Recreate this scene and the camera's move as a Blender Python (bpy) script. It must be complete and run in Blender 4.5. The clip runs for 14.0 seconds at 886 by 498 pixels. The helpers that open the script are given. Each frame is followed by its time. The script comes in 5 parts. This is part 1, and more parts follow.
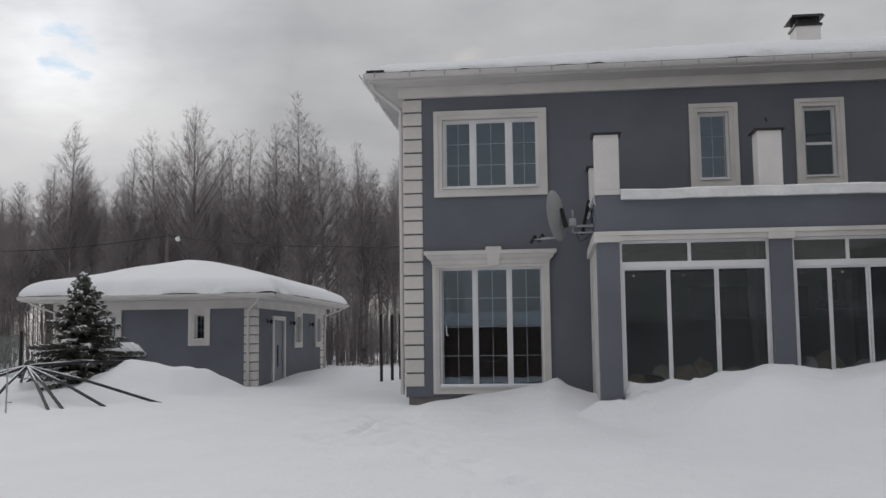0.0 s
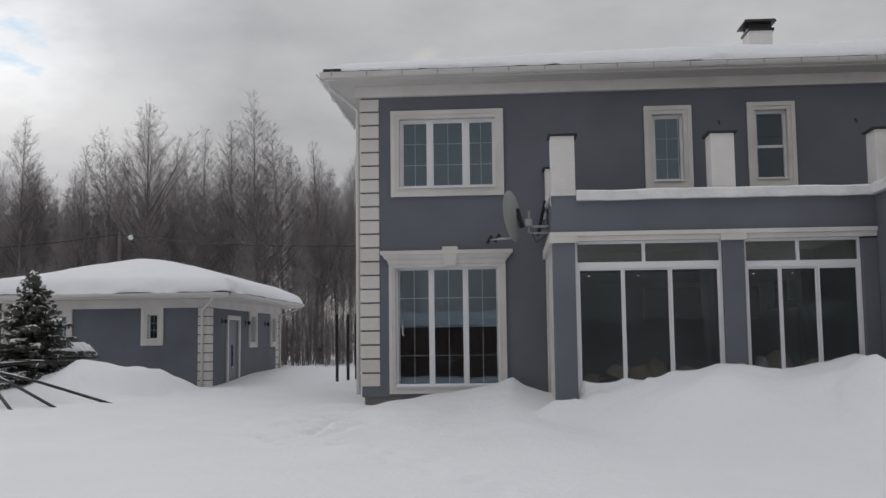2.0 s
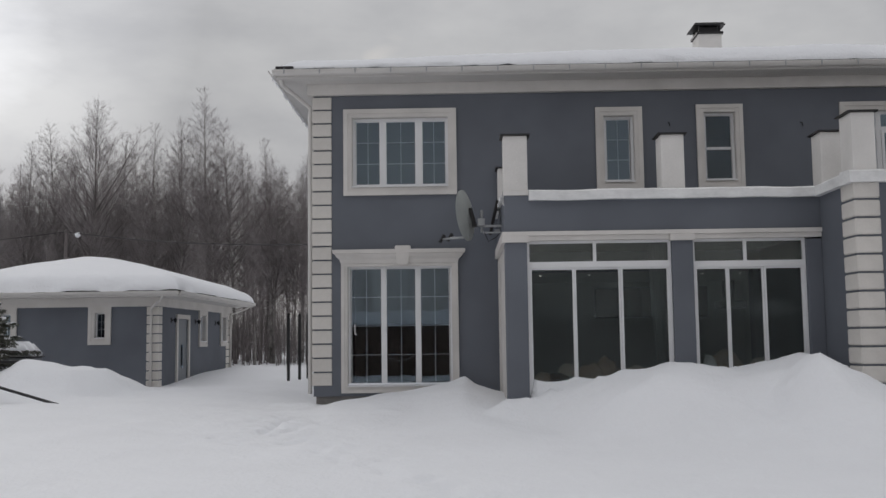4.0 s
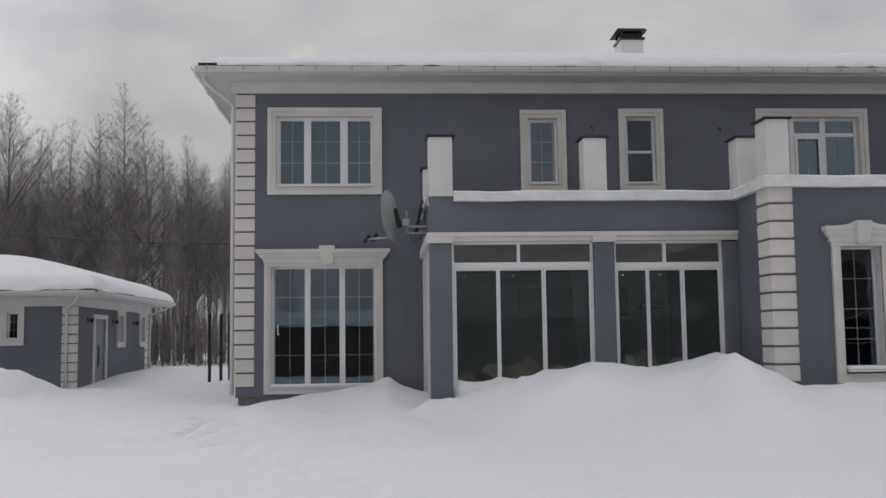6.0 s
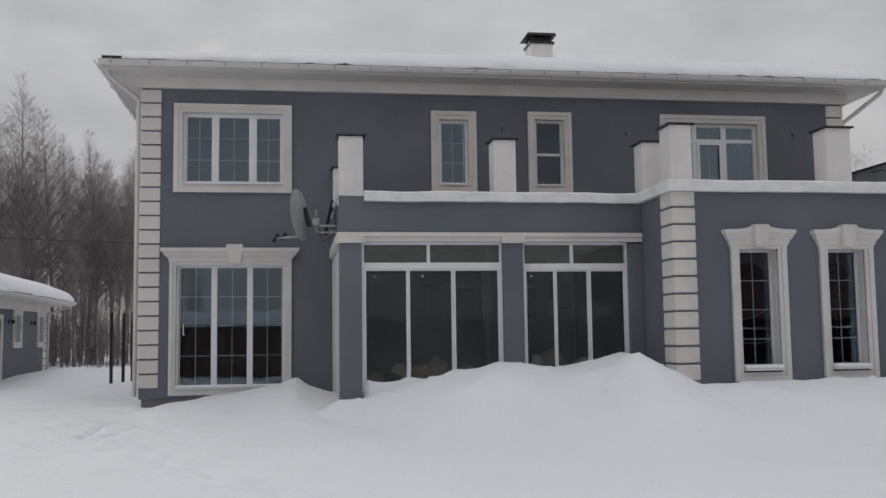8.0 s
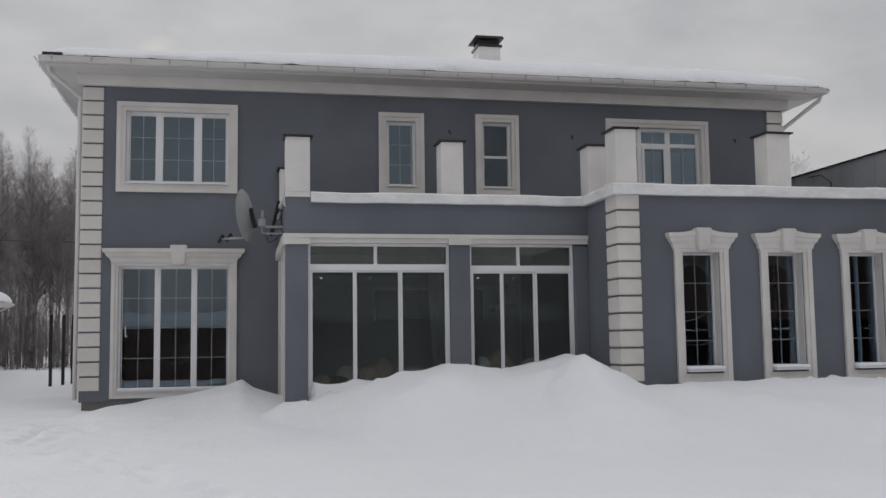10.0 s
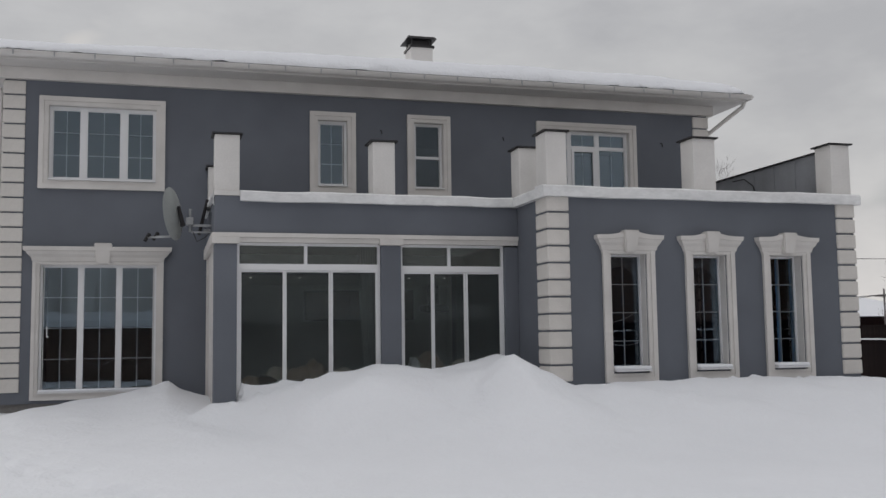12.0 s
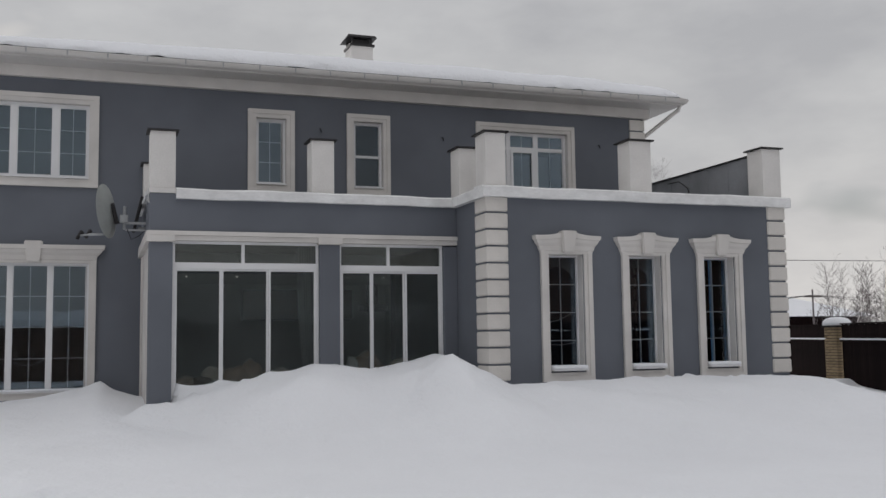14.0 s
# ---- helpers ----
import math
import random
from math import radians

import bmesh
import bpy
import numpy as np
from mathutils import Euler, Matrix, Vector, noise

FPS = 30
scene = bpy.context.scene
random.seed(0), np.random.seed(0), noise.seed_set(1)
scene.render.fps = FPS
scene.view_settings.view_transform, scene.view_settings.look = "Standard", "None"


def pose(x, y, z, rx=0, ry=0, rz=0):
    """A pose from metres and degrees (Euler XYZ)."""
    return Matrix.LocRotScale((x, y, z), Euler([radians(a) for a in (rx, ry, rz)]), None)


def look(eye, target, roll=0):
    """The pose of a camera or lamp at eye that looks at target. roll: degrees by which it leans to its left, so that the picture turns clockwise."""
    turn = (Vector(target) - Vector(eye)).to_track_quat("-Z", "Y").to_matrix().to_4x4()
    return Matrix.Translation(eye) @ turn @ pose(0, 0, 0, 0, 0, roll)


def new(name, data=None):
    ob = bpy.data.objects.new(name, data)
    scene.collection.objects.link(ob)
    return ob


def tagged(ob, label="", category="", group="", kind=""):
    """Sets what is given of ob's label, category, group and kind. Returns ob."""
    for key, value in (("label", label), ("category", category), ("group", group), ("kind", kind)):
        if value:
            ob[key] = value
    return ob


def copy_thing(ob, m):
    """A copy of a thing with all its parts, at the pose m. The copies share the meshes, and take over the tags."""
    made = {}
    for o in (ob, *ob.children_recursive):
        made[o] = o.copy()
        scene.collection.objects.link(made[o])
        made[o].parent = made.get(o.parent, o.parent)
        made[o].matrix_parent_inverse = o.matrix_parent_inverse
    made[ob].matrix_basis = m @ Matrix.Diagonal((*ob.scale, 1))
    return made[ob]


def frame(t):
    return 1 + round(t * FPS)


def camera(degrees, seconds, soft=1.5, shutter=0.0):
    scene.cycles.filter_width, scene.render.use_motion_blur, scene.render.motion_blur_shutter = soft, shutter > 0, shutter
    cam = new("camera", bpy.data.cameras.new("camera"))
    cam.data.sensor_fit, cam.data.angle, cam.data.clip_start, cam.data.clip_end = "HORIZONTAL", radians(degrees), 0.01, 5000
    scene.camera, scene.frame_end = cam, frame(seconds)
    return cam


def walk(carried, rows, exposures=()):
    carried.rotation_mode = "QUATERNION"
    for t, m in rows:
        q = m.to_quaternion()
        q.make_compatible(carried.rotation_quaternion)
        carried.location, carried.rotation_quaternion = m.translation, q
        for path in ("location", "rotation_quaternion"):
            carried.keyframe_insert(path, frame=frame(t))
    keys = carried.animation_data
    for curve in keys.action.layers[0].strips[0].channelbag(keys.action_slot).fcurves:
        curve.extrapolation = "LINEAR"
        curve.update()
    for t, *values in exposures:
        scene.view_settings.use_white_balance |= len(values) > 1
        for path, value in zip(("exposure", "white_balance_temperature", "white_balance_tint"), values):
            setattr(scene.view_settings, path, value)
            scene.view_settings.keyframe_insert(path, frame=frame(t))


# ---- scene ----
# ---- camera: a slow pan from one spot ----
cam = camera(48.8, 14.0)
EYE, TURN = 1.6, 6.4
ROWS = [
    (0.0, 0.0, 5.43, 0.70), (0.5, -0.21, 5.41, 0.69), (1.0, -0.78, 5.49, 0.70), (1.5, -1.55, 5.50, 0.70),
    (2.0, -2.56, 5.39, 0.69), (2.5, -3.03, 5.36, 0.70), (2.7, -3.24, 5.35, 0.70), (3.4, -4.30, 5.33, 0.71), (4.1, -5.50, 5.30, 0.72), (4.8, -6.69, 5.28, 0.73), (5.0, -7.31, 5.27, 0.73),
    (5.5, -8.74, 5.28, 0.75), (6.0, -9.78, 5.27, 0.75), (6.5, -11.00, 5.25, 0.77), (7.0, -12.25, 5.25, 0.78),
    (7.5, -13.32, 5.21, 0.78), (8.0, -15.07, 5.21, 0.77), (8.2, -15.64, 5.21, 0.77), (8.9, -16.85, 5.24, 0.78), (9.7, -17.85, 5.26, 0.80), (10.5, -18.83, 5.28, 0.81),
    (11.0, -19.73, 5.26, 0.80), (11.5, -20.80, 5.25, 0.79), (12.0, -22.24, 5.24, 0.80), (12.5, -23.68, 5.25, 0.80),
    (13.0, -25.01, 5.22, 0.81), (13.5, -25.82, 5.19, 0.81), (14.0, -25.82, 5.17, 0.81),
]
walk(cam, [(t, pose(0, 0, EYE, 90 + pitch, 0, TURN + yaw) @ pose(0, 0, 0, 0, 0, -roll)) for t, yaw, pitch, roll in ROWS],
     exposures=[(0.0, -0.10), (2.5, -0.07), (6.0, -0.02), (11.0, 0.02), (14.0, 0.01)])

# ---- world and sun: overcast winter day ----
SUN_AZ, SUN_EL = 31.0, 19.0          # degrees: left of straight ahead, above the horizon
world = bpy.data.worlds.new("overcast_sky")
scene.world = world
world.use_nodes = True
wn, wl = world.node_tree.nodes, world.node_tree.links
wn.clear()
w_out = wn.new("ShaderNodeOutputWorld")
w_bg = wn.new("ShaderNodeBackground")
w_sky = wn.new("ShaderNodeTexSky")
w_sky.sky_type, w_sky.sun_disc = "NISHITA", False
w_sky.sun_elevation, w_sky.sun_rotation = radians(SUN_EL), radians(-SUN_AZ)
w_sky.dust_density = 3.0
w_tc = wn.new("ShaderNodeTexCoord")
w_map = wn.new("ShaderNodeMapping")
w_map.inputs["Scale"].default_value = (1.0, 1.0, 2.4)
w_n1 = wn.new("ShaderNodeTexNoise")
w_n1.inputs["Scale"].default_value, w_n1.inputs["Detail"].default_value, w_n1.inputs["Roughness"].default_value = 4.6, 6.0, 0.55
w_ramp = wn.new("ShaderNodeValToRGB")
w_ramp.color_ramp.elements[0].position, w_ramp.color_ramp.elements[0].color = 0.36, (6.2, 6.23, 6.42, 1)
w_ramp.color_ramp.elements[1].position, w_ramp.color_ramp.elements[1].color = 0.64, (7.75, 7.75, 7.8, 1)
w_dot = wn.new("ShaderNodeVectorMath")
w_dot.operation = "DOT_PRODUCT"
a, e = radians(SUN_AZ), radians(SUN_EL)
w_dot.inputs[1].default_value = (-math.sin(a) * math.cos(e), math.cos(a) * math.cos(e), math.sin(e))
w_glow = wn.new("ShaderNodeMapRange")
w_glow.inputs["From Min"].default_value, w_glow.inputs["From Max"].default_value = 0.965, 1.0
w_glow.inputs["To Min"].default_value, w_glow.inputs["To Max"].default_value = 1.0, 1.6
w_mul = wn.new("ShaderNodeVectorMath")
w_mul.operation = "SCALE"
w_mix = wn.new("ShaderNodeMix")
w_mix.data_type = "RGBA"
w_n2 = wn.new("ShaderNodeTexNoise")
w_n2.inputs["Scale"].default_value, w_n2.inputs["Detail"].default_value = 5.0, 3.0
w_thin = wn.new("ShaderNodeMapRange")
w_thin.inputs["From Min"].default_value, w_thin.inputs["From Max"].default_value = 0.66, 0.80
w_thin.inputs["To Min"].default_value, w_thin.inputs["To Max"].default_value = 1.0, 0.55
wl.new(w_tc.outputs["Generated"], w_map.inputs["Vector"])
wl.new(w_map.outputs[0], w_n1.inputs["Vector"])
wl.new(w_map.outputs[0], w_n2.inputs["Vector"])
wl.new(w_n1.outputs[0], w_ramp.inputs[0])
wl.new(w_tc.outputs["Generated"], w_dot.inputs[0])
wl.new(w_dot.outputs["Value"], w_glow.inputs["Value"])
wl.new(w_n2.outputs[0], w_thin.inputs["Value"])
# overcast gradient: the cloud sheet is brighter overhead than near the horizon
w_sep = wn.new("ShaderNodeSeparateXYZ")
w_grad = wn.new("ShaderNodeValToRGB")
for k, (at, g) in enumerate(((0.0, (1.32, 1.27, 1.21)), (0.09, (1.02, 1.0, 0.98)), (0.19, (0.92, 0.92, 0.92)), (0.30, (0.885, 0.89, 0.90)), (1.0, (1.38, 1.38, 1.40)))):
    el = w_grad.color_ramp.elements[k] if k < 2 else w_grad.color_ramp.elements.new(at)
    el.position, el.color = at, (*g, 1)
w_tone = wn.new("ShaderNodeMix")
w_tone.data_type, w_tone.blend_type = "RGBA", "MULTIPLY"
w_tone.inputs["Factor"].default_value = 1.0
wl.new(w_tc.outputs["Generated"], w_sep.inputs[0])
wl.new(w_sep.outputs["Z"], w_grad.inputs[0])
wl.new(w_ramp.outputs[0], w_tone.inputs["A"])
wl.new(w_grad.outputs[0], w_tone.inputs["B"])
wl.new(w_tone.outputs["Result"], w_mul.inputs[0])
wl.new(w_glow.outputs[0], w_mul.inputs["Scale"])
# a small rent in the cloud near the sun
w_rent = wn.new("ShaderNodeVectorMath")
w_rent.operation = "DOT_PRODUCT"
w_rent.inputs[1].default_value = Vector((-0.522, 1.0, 0.322)).normalized()
w_n3 = wn.new("ShaderNodeTexNoise")
w_n3.inputs["Scale"].default_value, w_n3.inputs["Detail"].default_value = 26.0, 3.0
w_edge = wn.new("ShaderNodeMath")
w_edge.operation = "MULTIPLY_ADD"
w_edge.inputs[1].default_value = 0.0026
w_hole = wn.new("ShaderNodeMapRange")
w_hole.inputs["From Min"].default_value, w_hole.inputs["From Max"].default_value = 1.0010, 1.00145
w_hole.inputs["To Min"].default_value, w_hole.inputs["To Max"].default_value = 0.0, 0.8
w_rim = wn.new("ShaderNodeMapRange")
w_rim.inputs["From Min"].default_value, w_rim.inputs["From Max"].default_value = 0.9982, 1.0012
w_rim.inputs["To Min"].default_value, w_rim.inputs["To Max"].default_value = 1.0, 1.25
w_lit = wn.new("ShaderNodeVectorMath")
w_lit.operation = "SCALE"
w_blue = wn.new("ShaderNodeMix")
w_blue.data_type = "RGBA"
w_blue.inputs["B"].default_value = (8.2, 10.2, 12.2, 1)
wl.new(w_tc.outputs["Generated"], w_rent.inputs[0])
wl.new(w_map.outputs[0], w_n3.inputs["Vector"])
wl.new(w_n3.outputs[0], w_edge.inputs[0])
wl.new(w_rent.outputs["Value"], w_edge.inputs[2])
wl.new(w_edge.outputs[0], w_hole.inputs["Value"])
wl.new(w_hole.outputs[0], w_blue.inputs["Factor"])
wl.new(w_thin.outputs[0], w_mix.inputs["Factor"])
wl.new(w_edge.outputs[0], w_rim.inputs["Value"])
wl.new(w_mix.outputs["Result"], w_lit.inputs[0])
wl.new(w_rim.outputs[0], w_lit.inputs["Scale"])
wl.new(w_lit.outputs[0], w_blue.inputs["A"])
wl.new(w_sky.outputs[0], w_mix.inputs["A"])
wl.new(w_mul.outputs[0], w_mix.inputs["B"])
wl.new(w_blue.outputs["Result"], w_bg.inputs["Color"])
w_bg.inputs["Strength"].default_value = 0.0775
wl.new(w_bg.outputs[0], w_out.inputs["Surface"])

sun = new("sun", bpy.data.lights.new("sun", "SUN"))
sun.data.energy, sun.data.angle, sun.data.color = 0.5, radians(30), (1.0, 0.96, 0.9)
sun.matrix_world = look((-math.sin(a) * 40, math.cos(a) * 40, math.tan(e) * 40), (0, 0, 0))

# ---- materials ----
def material(name, color, rough=0.7, var=0.12, fine=40.0, coarse=1.2, bump=0.15, metal=0.0, spec=0.5, tint=None, piece=0.0, stretch=(1, 1, 1), bump_dist=0.01):
    """Noise at two scales over a base colour, fine relief, and a shade of its own for each piece where piece > 0."""
    m = bpy.data.materials.new(name)
    m.use_nodes = True
    n, l = m.node_tree.nodes, m.node_tree.links
    b = n["Principled BSDF"]
    tc, mp = n.new("ShaderNodeTexCoord"), n.new("ShaderNodeMapping")
    mp.inputs["Scale"].default_value = stretch
    l.new(tc.outputs["Object"], mp.inputs["Vector"])
    n1, n2 = n.new("ShaderNodeTexNoise"), n.new("ShaderNodeTexNoise")
    for q, s, d in ((n1, coarse, 5.0), (n2, fine, 3.0)):
        q.inputs["Scale"].default_value, q.inputs["Detail"].default_value = s, d
        l.new(mp.outputs[0], q.inputs["Vector"])
    mix = n.new("ShaderNodeMix")
    mix.data_type = "RGBA"
    dark = tint if tint else tuple(c * (1 - 2.2 * var) for c in color)
    mix.inputs["A"].default_value, mix.inputs["B"].default_value = (*dark, 1), (*[min(1, c * (1 + 0.6 * var)) for c in color], 1)
    add = n.new("ShaderNodeMath")
    add.operation = "MULTIPLY_ADD"
    l.new(n2.outputs[0], add.inputs[0])
    add.inputs[1].default_value = 0.4
    l.new(n1.outputs[0], add.inputs[2])
    rng = n.new("ShaderNodeMapRange")
    rng.inputs["From Min"].default_value, rng.inputs["From Max"].default_value = 0.45, 0.95
    l.new(add.outputs[0], rng.inputs["Value"])
    l.new(rng.outputs[0], mix.inputs["Factor"])
    out = mix.outputs["Result"]
    if piece:
        oi, hs, mr = n.new("ShaderNodeObjectInfo"), n.new("ShaderNodeHueSaturation"), n.new("ShaderNodeMapRange")
        mr.inputs["To Min"].default_value, mr.inputs["To Max"].default_value = 1 - piece, 1 + piece
        l.new(oi.outputs["Random"], mr.inputs["Value"])
        l.new(mr.outputs[0], hs.inputs["Value"])
        l.new(out, hs.inputs["Color"])
        out = hs.outputs[0]
    l.new(out, b.inputs["Base Color"])
    b.inputs["Roughness"].default_value, b.inputs["Metallic"].default_value = rough, metal
    b.inputs["Specular IOR Level"].default_value = spec
    if bump:
        bp = n.new("ShaderNodeBump")
        bp.inputs["Strength"].default_value, bp.inputs["Distance"].default_value = bump, bump_dist
        l.new(n2.outputs[0], bp.inputs["Height"])
        l.new(bp.outputs[0], b.inputs["Normal"])
    return m


def glass_material(name, tint, ior, haze=0.0, veil=(0.55, 0.57, 0.55), sheen=(0.76, 0.87, 1.0)):
    m = bpy.data.materials.new(name)
    m.use_nodes = True
    n, l = m.node_tree.nodes, m.node_tree.links
    n.clear()
    out, mix, tr, gl, fr = (n.new("ShaderNode" + k) for k in ("OutputMaterial", "MixShader", "BsdfTransparent", "BsdfGlossy", "Fresnel"))
    tr.inputs["Color"].default_value = (*tint, 1)
    gl.inputs["Roughness"].default_value = 0.0
    gl.inputs["Color"].default_value = (*sheen, 1)
    fr.inputs["IOR"].default_value = ior
    tc, no, bp = n.new("ShaderNodeTexCoord"), n.new("ShaderNodeTexNoise"), n.new("ShaderNodeBump")
    no.inputs["Scale"].default_value = 1.4
    bp.inputs["Strength"].default_value, bp.inputs["Distance"].default_value = 0.06, 0.02
    l.new(tc.outputs["Object"], no.inputs["Vector"])
    l.new(no.outputs[0], bp.inputs["Height"])
    l.new(bp.outputs[0], gl.inputs["Normal"])
    l.new(fr.outputs[0], mix.inputs[0])
    l.new(tr.outputs[0], mix.inputs[1])
    l.new(gl.outputs[0], mix.inputs[2])
    top = mix.outputs[0]
    if haze:
        # flat diffuse veil: brightens the bay panes, and gives mesh and netting their body
        df, m2, hn, hr = (n.new("ShaderNode" + k) for k in ("BsdfDiffuse", "MixShader", "TexNoise", "MapRange"))
        df.inputs["Color"].default_value = (*veil, 1)
        hn.inputs["Scale"].default_value, hn.inputs["Detail"].default_value = 1.1, 4.0
        hr.inputs["To Min"].default_value, hr.inputs["To Max"].default_value = haze * 0.5, haze * 1.5
        l.new(tc.outputs["Object"], hn.inputs["Vector"])
        l.new(hn.outputs[0], hr.inputs["Value"])
        l.new(hr.outputs[0], m2.inputs[0])
        l.new(top, m2.inputs[1])
        l.new(df.outputs[0], m2.inputs[2])
        top = m2.outputs[0]
    l.new(top, out.inputs[0])
    return m


def glow_material(name, color, strength):
    m = bpy.data.materials.new(name)
    m.use_nodes = True
    b = m.node_tree.nodes["Principled BSDF"]
    b.inputs["Emission Color"].default_value, b.inputs["Emission Strength"].default_value = (*color, 1), strength
    return m


def snow_material():
    m = material("snow", (0.86, 0.87, 0.90), rough=0.75, var=0.015, fine=18.0, coarse=0.6, bump=0.5, spec=0.25, bump_dist=0.03)
    n, l = m.node_tree.nodes, m.node_tree.links
    # wind crust and clods a hand's width across, over the fine grain
    tc, lump, soft = n.new("ShaderNodeTexCoord"), n.new("ShaderNodeTexNoise"), n.new("ShaderNodeBump")
    lump.inputs["Scale"].default_value, lump.inputs["Detail"].default_value, lump.inputs["Roughness"].default_value = 3.2, 4.0, 0.6
    soft.inputs["Strength"].default_value, soft.inputs["Distance"].default_value = 0.5, 0.075
    l.new(tc.outputs["Object"], lump.inputs["Vector"])
    l.new(lump.outputs[0], soft.inputs["Height"])
    grain = [q for q in n if q.type == "BUMP" and q != soft][0]
    l.new(soft.outputs[0], grain.inputs["Normal"])
    return m


SNOW = snow_material()
STUCCO = material("blue_grey_stucco", (0.152, 0.164, 0.189), rough=0.9, var=0.10, fine=90, coarse=0.55, bump=0.35, spec=0.2, bump_dist=0.006)
TRIM = material("cream_plaster_trim", (0.66, 0.635, 0.61), rough=0.85, var=0.07, fine=60, coarse=1.5, bump=0.2, spec=0.2)
QUOIN = material("cream_quoin_plaster", (0.68, 0.65, 0.615), rough=0.85, var=0.08, fine=50, coarse=2.0, bump=0.25, spec=0.2, piece=0.05)
PILLAR = material("off_white_render", (0.72, 0.70, 0.68), rough=0.88, var=0.07, fine=45, coarse=1.3, bump=0.25, spec=0.2)
COPING = material("flaking_white_coping", (0.80, 0.80, 0.80), rough=0.8, var=0.09, fine=14, coarse=2.5, bump=0.5, spec=0.2, stretch=(1, 1, 2))
PVC = material("white_window_plastic", (0.74, 0.74, 0.75), rough=0.4, var=0.03, fine=30, coarse=2, bump=0.0)
SOFFIT = material("cream_metal_soffit", (0.64, 0.62, 0.60), rough=0.55, var=0.04, fine=25, coarse=1, bump=0.05)
METAL = material("dark_sheet_metal", (0.028, 0.026, 0.028), rough=0.5, var=0.2, fine=30, coarse=2, bump=0.1, metal=0.4)
POLE = material("black_painted_steel", (0.014, 0.014, 0.016), rough=0.6, var=0.2, fine=60, coarse=3, bump=0.1)
PLINTH = material("grey_concrete_plinth", (0.22, 0.21, 0.20), rough=0.9, var=0.2, fine=30, coarse=2, bump=0.4)
GALV = material("galvanised_steel", (0.42, 0.43, 0.44), rough=0.45, var=0.15, fine=40, coarse=4, bump=0.1, metal=0.6)
DISH = material("grey_dish_paint", (0.36, 0.38, 0.37), rough=0.55, var=0.1, fine=30, coarse=3, bump=0.05)
GLASS = glass_material("window_glass", (0.80, 0.83, 0.84), 1.88, sheen=(0.72, 0.86, 1.0))
SCREEN = glass_material("insect_screen_mesh", (0.88, 0.88, 0.88), 1.01, 0.08, (0.12, 0.12, 0.12))
# the veil colour lifts these panes; stronger in the fanlights for reflected sky
BAY_GLASS = glass_material("sliding_door_glass", (0.72, 0.74, 0.73), 1.24, 0.046, (0.50, 0.56, 0.57), (0.85, 0.93, 0.95))
FAN_GLASS = glass_material("fanlight_glass", (0.70, 0.72, 0.70), 1.42, 0.085, (0.55, 0.57, 0.54), (0.85, 0.92, 0.94))
BARS = material("pale_grey_glazing_bar", (0.80, 0.81, 0.82), rough=0.5, var=0.03, bump=0.0)
INNER = material("dim_interior_plaster", (0.42, 0.40, 0.38), rough=0.9, var=0.08, bump=0.05)
FLOORING = material("brown_interior_floor", (0.16, 0.10, 0.06), rough=0.5, var=0.2, fine=12, coarse=2, bump=0.05, stretch=(1, 8, 1))
FABRIC = material("brown_woven_fabric", (0.52, 0.37, 0.28), rough=0.95, var=0.25, fine=60, coarse=5, bump=0.4)
PALE = material("pale_cloth", (0.74, 0.64, 0.56), rough=0.95, var=0.15, fine=50, coarse=5, bump=0.4)
CURTAIN = material("grey_voile_curtain", (0.40, 0.41, 0.42), rough=0.95, var=0.1, fine=60, coarse=3, bump=0.2)
BARK = material("birch_bark", (0.36, 0.34, 0.325), rough=0.9, var=0.35, fine=14, coarse=2.5, bump=0.5, tint=(0.06, 0.055, 0.05), stretch=(1, 1, 0.6))
LIMB = material("dark_branch_bark", (0.20, 0.175, 0.175), rough=0.95, var=0.25, fine=20, coarse=2, bump=0.2)
TWIG = material("frosted_twigs", (0.37, 0.335, 0.34), rough=0.95, var=0.3, fine=5, coarse=0.5, bump=0.0)
NEEDLE = material("spruce_needles", (0.13, 0.135, 0.112), rough=0.85, var=0.3, fine=30, coarse=4, bump=0.2)
TRUNK = material("spruce_bark", (0.07, 0.055, 0.045), rough=0.95, var=0.3, fine=30, coarse=5, bump=0.4)
BOARD = material("dark_stained_boards", (0.014, 0.0076, 0.0076), spec=0.06, rough=0.92, var=0.3, fine=20, coarse=3, bump=0.3, stretch=(6, 6, 0.6), piece=0.25)
BRICK = material("tan_brick", (0.44, 0.33, 0.20), rough=0.9, var=0.25, fine=50, coarse=6, bump=0.4, piece=0.18)
MORTAR = material("grey_mortar", (0.09, 0.078, 0.068), rough=0.95, var=0.15, fine=60, coarse=6, bump=0.4)
TIMBER = material("brown_timber_cladding", (0.10, 0.054, 0.038), rough=0.8, var=0.3, fine=16, coarse=2, bump=0.3, stretch=(0.6, 6, 6))
NETTING = glass_material("green_fence_netting", (0.80, 0.84, 0.82), 1.02, 0.11)
DOORLEAF = material("blue_grey_door", (0.165, 0.18, 0.205), rough=0.5, var=0.08, bump=0.05)
SOIL_BOX = material("weathered_grey_panel", (0.26, 0.27, 0.29), rough=0.8, var=0.15, bump=0.2)
LAMP = glow_material("warm_downlight", (1.0, 0.93, 0.82), 2.2)


